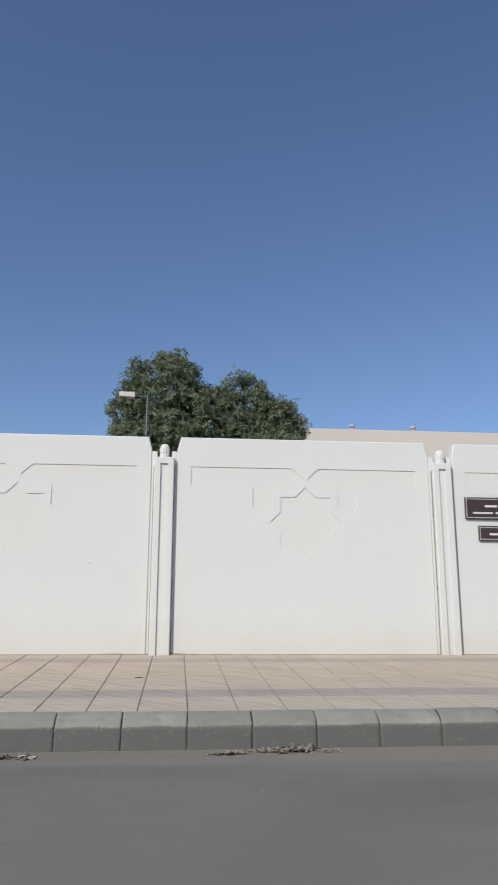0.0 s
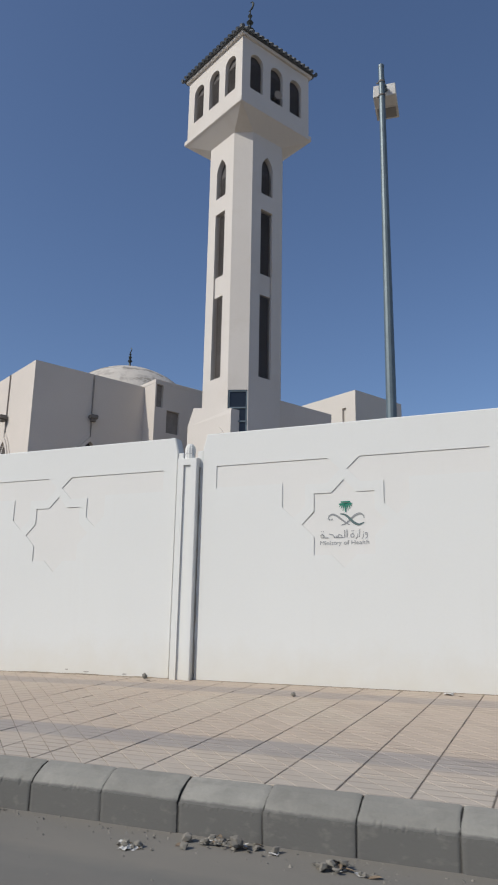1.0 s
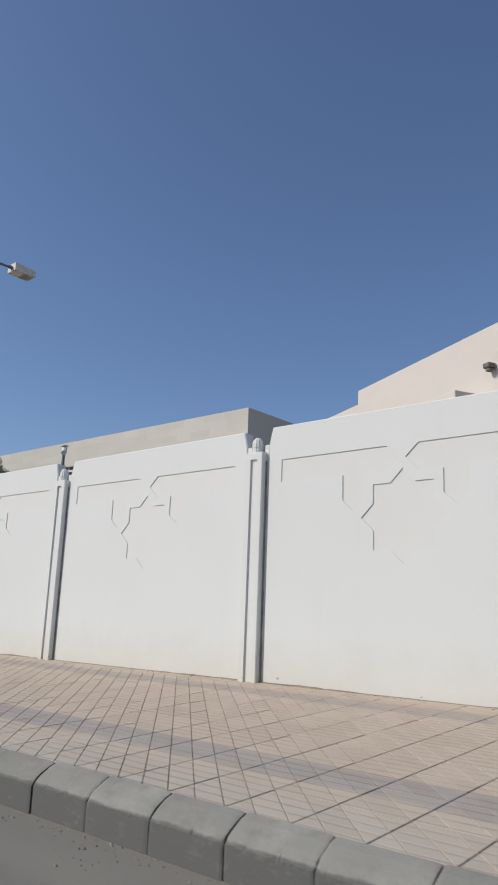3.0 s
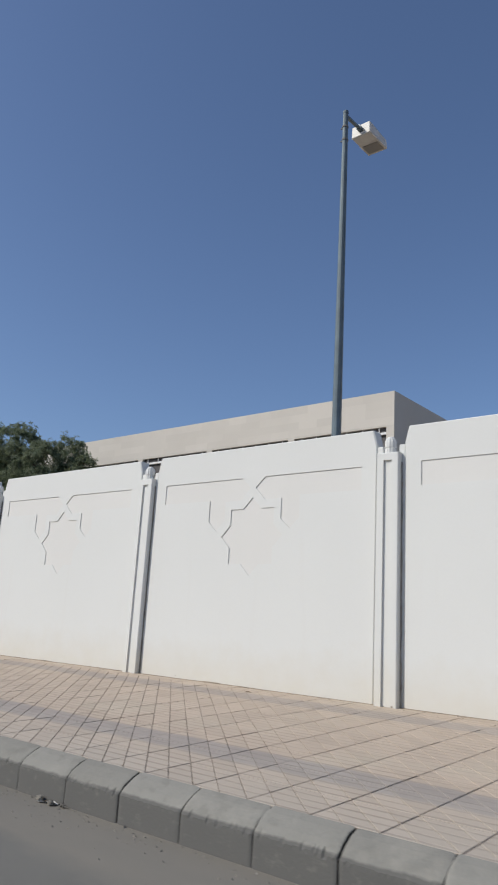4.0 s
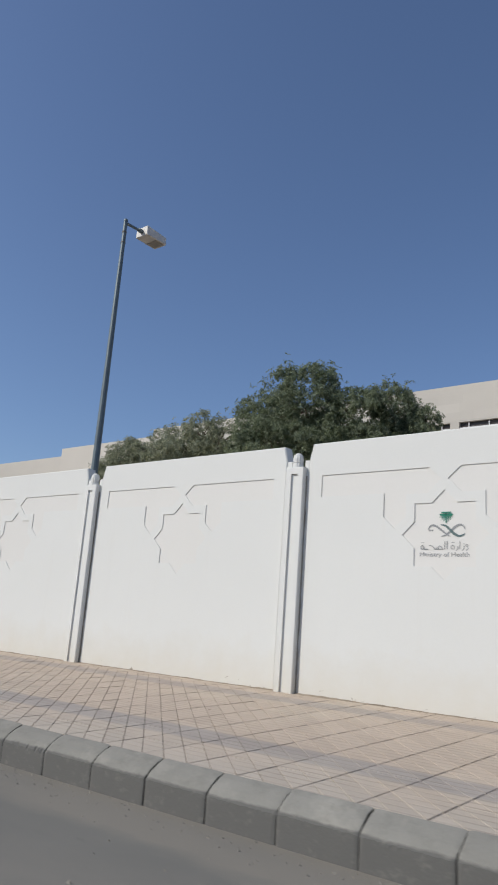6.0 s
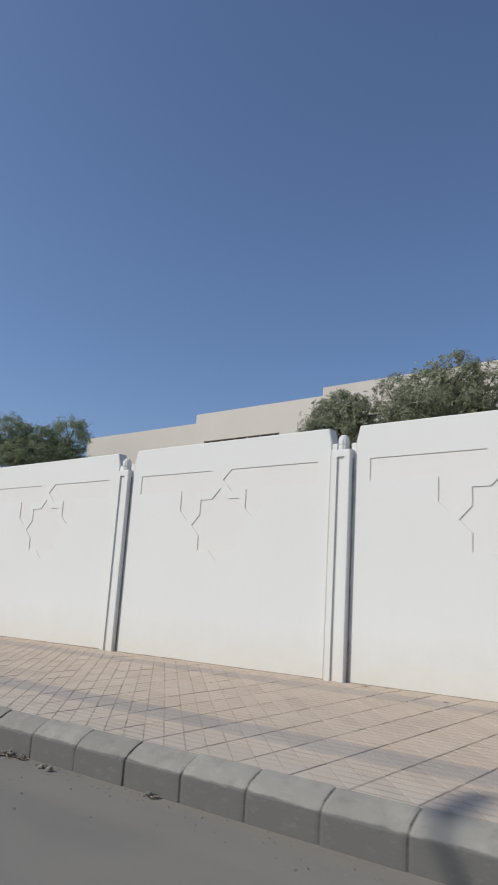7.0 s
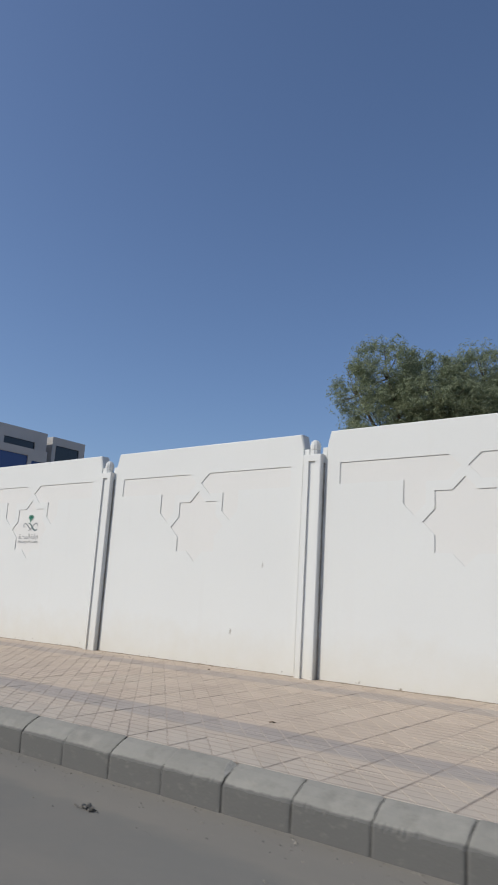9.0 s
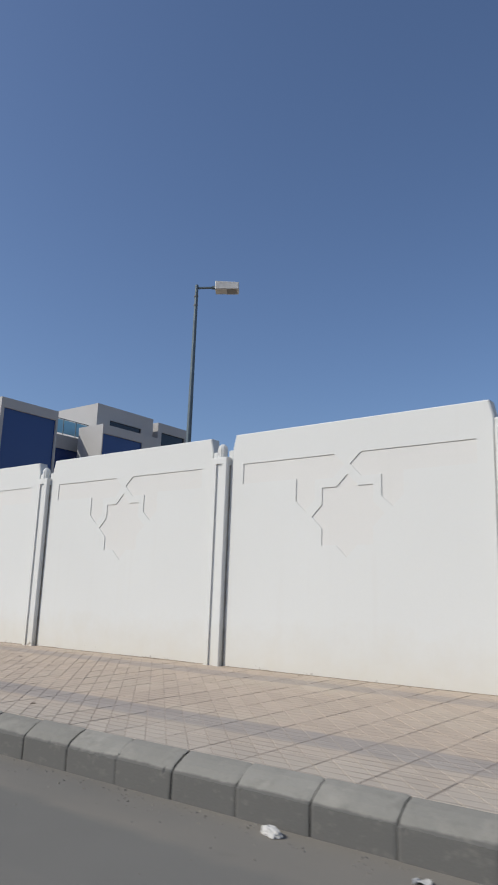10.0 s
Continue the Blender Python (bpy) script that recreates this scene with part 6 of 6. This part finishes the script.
crumpled("plastic_bag", "crumpled white plastic bag lying on the asphalt", "plastic bag", -16.4, -4.25, 0.10, 0.045, 0.04, M_PAPER, 1)
crumpled("plastic_bag", "small crumpled white bag lying among dry leaves", "plastic bag", -102.33, -4.12, 0.060, 0.035, 0.035, M_PAPER, 3)
crumpled("plastic_bag", "crumpled white bag lying beside the kerb", "plastic bag", -108.0, -4.15, 0.062, 0.04, 0.035, M_PAPER, 4)


def torn(x, y, size, seed):
    ob = part("paper_scrap", torn_bm(random.Random(seed), size), M_PAPER)
    ob.matrix_world = pose(x, y, 0.002, 0, 0, 40 * seed)
    return tagged(ob, "crumpled white paper scrap beside the kerb", "paper")


for i, (x, y) in enumerate(((-107.1, -4.22), (-106.9, -4.7), (-85.45, -4.18), (-79.27, -4.17), (-79.42, -4.21))):
    tagged(torn(x, y, 0.042 if x < -80 else 0.03, 5 + i), group="paper scraps")


M_CUP = material("dark_printed_card", (0.05, 0.05, 0.048), (0.075, 0.07, 0.065), rough=0.6, scale=14, fine=60, bump=0.1)


def paper_cup(x, y):
    """A takeaway cup on its side, its mouth torn open."""
    th = thing("paper_cup", "dark printed paper cup with white rim lying in the gutter", "paper cup", pose(x, y, 0.040, 0, 84, 18))
    rng = random.Random(9)
    b = bmesh.new()
    lathe(b, [(0.0, -0.050), (0.029, -0.050), (0.031, -0.046), (0.036, 0.0), (0.039, 0.036), (0.036, 0.034), (0.030, -0.044)], 18)
    for v in b.verts:
        if v.co.z > 0.03:
            v.co.z += rng.uniform(-0.012, 0.008)
        v.co += Vector((rng.uniform(-1, 1), rng.uniform(-1, 1), 0)) * 0.0012
    cup = part("body", b, M_CUP, th)
    b = bmesh.new()
    lathe(b, [(0.030, -0.054), (0.0335, -0.053), (0.0335, -0.044), (0.032, -0.043), (0.030, -0.054)], 18)
    part("rim", b, M_PAPER, cup, "white paper rim")
    b = bmesh.new()
    bmesh.ops.create_circle(b, cap_ends=True, radius=0.013, segments=12, matrix=Matrix.Translation((0.0, -0.0368, -0.008)) @ Matrix.Rotation(math.pi / 2, 4, "X"))
    part("printed_roundel", b, M_GREYWALL, cup, "pale printed roundel")


paper_cup(-85.98, -4.19)

# dirt drifted against the wall's foot
M_DRIFT = material("drifted_dirt", (0.33, 0.275, 0.21), (0.20, 0.165, 0.125), rough=0.98, scale=6, fine=70, bump=0.6, amount=0.8, spec=0.1, stain=(0.15, 0.122, 0.095), stain_scale=1.6)
verts, faces = [], []
for i in range(3401):
    x = -128 + 0.04 * i
    q = noise.noise(Vector((x * 0.5, 1.7, 0))) + 0.6 * noise.noise(Vector((x * 2.3, 5.1, 0))) + 0.35 * noise.noise(Vector((x * 9.0, 8.2, 0)))
    w = 0.016 + 0.034 * max(0.0, q)
    hgt = 0.007 + 0.018 * max(0.0, q)
    zb = pave_z(x, -w)
    verts += [(x, -w, zb - 0.002), (x, -w * 0.45, zb + hgt * 0.55), (x, 0.006, zb + hgt)]
    if i:
        k = 3 * i
        faces += [(k - 3, k, k + 1, k - 2), (k - 2, k + 1, k + 2, k - 1)]
me = bpy.data.meshes.new("dirt_drift")
me.from_pydata(verts, [], faces)
me.materials.append(M_DRIFT)
tagged(new("dirt_drift", me), "thin brown dirt drifted along the foot of the wall", "dirt", kind="stuff")

# crumbs of paint and mortar along the wall's foot
rng = random.Random(31)
verts, faces = [], []
for i in range(2600):
    x = rng.uniform(-128, 8)
    if noise.noise(Vector((x * 0.55, 3.0, 0))) < -0.1 and rng.random() < 0.8:
        continue
    y = -0.006 - abs(rng.gauss(0, 0.045))
    s = rng.uniform(0.003, 0.011)
    k = len(verts)
    a = rng.uniform(0, 6.28)
    zb = pave_z(x, y)
    for j in range(3):
        verts.append((x + s * math.cos(a + j * 2.09) * rng.uniform(0.8, 2.0), min(-0.001, y + s * math.sin(a + j * 2.09) * rng.uniform(0.7, 1.4)), zb))
    verts.append((x, y, zb + s * 0.9))
    faces += [(k, k + 1, k + 3), (k + 1, k + 2, k + 3), (k + 2, k, k + 3)]
me = bpy.data.meshes.new("wall_foot_crumbs")
me.from_pydata(verts, [], faces)
me.materials.append(M_DRIFT)
tagged(new("wall_foot_crumbs", me), "dusty crumbs lying along the foot of the wall", "grit", kind="stuff")

# larger lumps on the road and the paving
for x, y, z, s, m, nm, lab in ((-5.94, -4.41, 0.0, 0.036, M_PAPER, "paper_scrap", "crumpled white paper scrap beside the kerb"), (-5.42, -4.16, 0.0, 0.042, M_STONE, "stone", "lump of grey rubble in the gutter"),
                               (-5.22, -4.15, 0.0, 0.032, M_PAPER, "paper_scrap", "crumpled white paper scrap beside the kerb"), (-5.72, -4.15, 0.0, 0.034, M_STONE, "stone", "lump of grey rubble in the gutter"),
                               (-79.99, -4.2, 0.0, 0.03, M_STONE, "stone", "lump of grey rubble in the gutter"), (-86.88, -4.34, 0.0, 0.042, M_STONE, "stone", "lump of grey rubble in the gutter"), (-46.9, -4.34, 0.0, 0.03, M_STONE, "stone", "lump of grey rubble on the asphalt"), (-36.14, -4.09, 0.0, 0.036, M_STONE, "stone", "lump of grey rubble in the gutter"),
                               (-8.45, -0.10, 1, 0.045, M_STONE, "stone", "lump of broken mortar at the foot of the wall"), (-4.90, -0.14, 1, 0.06, M_PAPER, "paper_scrap", "crumpled white paper scrap at the foot of the wall"), (-6.31, -0.82, 1, 0.03, M_STONE, "stone", "small grey stone on the paving")):
    ob = part(nm, torn_bm(rng, s) if nm == "paper_scrap" else scrap_bm(rng, s, 0.75), m)
    ob.matrix_world = pose(x, y, pave_z(x, y) + 0.001 if z else 0.003, 0, 0, rng.uniform(0, 360))
    tagged(ob, lab, "paper" if nm == "paper_scrap" else "stone", "lumps of rubble" if nm == "stone" else "paper scraps")


def weed(x, y):
    rng = random.Random(4)
    verts, faces = [], []
    for i in range(70):
        a, l = rng.uniform(0, 6.28), rng.uniform(0.03, 0.09)
        o = Vector((rng.gauss(0, 0.03), rng.gauss(0, 0.012), 0))
        d = Vector((math.cos(a) * 0.7, math.sin(a) * 0.4, rng.uniform(0.4, 1.2))).normalized() * l
        sd = d.cross(Vector((0, 0, 1))).normalized() * 0.006
        k = len(verts)
        verts += [o - sd * 0.4, o + sd * 0.4, o + d * 0.6 + sd, o + d, o + d * 0.6 - sd]
        faces.append((k, k + 1, k + 2, k + 3, k + 4))
    me = bpy.data.meshes.new("weed")
    me.from_pydata([tuple(v) for v in verts], [], faces)
    me.materials.append(M_WEED)
    ob = new("weed", me)
    ob.matrix_world = pose(x, y, 0.0)
    tagged(ob, "small yellow-green weed sprouting at the kerb's foot", "weed")


M_WEED = leaf_material("yellow_green_weed", (0.16, 0.17, 0.05), (0.28, 0.25, 0.10))
weed(-35.52, -4.07)

# dry leaves and pebbles blown over the paving
rng = random.Random(21)
for i in range(46):
    x, y = rng.uniform(-124, 6), rng.choice((rng.uniform(-0.5, -0.12), rng.uniform(-3.6, -0.2)))
    ob = part("dry_leaf", leaf_bm(rng, rng.uniform(0.02, 0.036)), M_LEAFDRY)
    ob.matrix_world = pose(x, y, pave_z(x, y) + 0.001, 0, 0, rng.uniform(0, 360))
    tagged(ob, "small dry leaf lying on the paving", "leaf", "leaves on the paving")
ob = part("dry_leaf", leaf_bm(rng, 0.05), M_LEAFDRY)
ob.matrix_world = pose(-0.15, -2.07, pave_z(-0.15, -2.07) + 0.001)
tagged(ob, "small dry leaf lying on the paving", "leaf", "leaves on the paving")


# ---- camera on a post inside the wall ----
def post_camera(x, y, top):
    th = thing("security_camera", "white bullet security camera on a thin post", "security camera", pose(x, y, 0.36))
    b = bmesh.new()
    tube(b, (0, 0, 0), (0, 0, top - 0.4), 0.03, 0.03, 8)
    part("post", b, M_STEEL, th)
    b = bmesh.new()
    tube(b, (-0.06, 0.06, top - 0.28), (0.07, -0.05, top - 0.44), 0.045, 0.05, 12)
    part("housing", b, M_WHITEFR, th)
    b = bmesh.new()
    box(b, -0.08, 0.08, -0.055, 0.055, top - 0.30, top - 0.29, 0.003)
    part("sunshield", b, M_WHITEFR, th)


post_camera(-29.5, 1.0, 4.05)


# ---- street lamps on the median, whose shadows cross the kerb ----
def street_lamp(x, y, h):
    th = thing("street_lamp", "grey steel street lamp on the median strip", "street lamp", pose(x, y, 0.0), group="street lamps")
    b = bmesh.new()
    tube(b, (0, 0, 0), (0, 0, h), 0.09, 0.045, 12)
    part("pole", b, M_STEEL, th)
    b = bmesh.new()
    tube(b, (0, 0, h - 0.05), (0, 1.3, h + 0.25), 0.04, 0.035, 8)
    part("arm", b, M_STEEL, th)
    b = bmesh.new()
    box(b, -0.10, 0.10, 1.2, 1.75, h + 0.20, h + 0.30, 0.03)
    part("lamp_head", b, M_LAMPHEAD, th)
    b = bmesh.new()
    box(b, -0.2, 0.2, -0.2, 0.2, 0.0, 0.06, 0.01)
    part("base_plate", b, M_STEEL, th)


LAMP_H = 9.0
reach = (LAMP_H + 0.25 - 0.28) / SUN.z
for tip in (-64.95, -106.58):
    street_lamp(tip + SUN.x * reach, -3.38 - 1.75 + SUN.y * reach, LAMP_H)
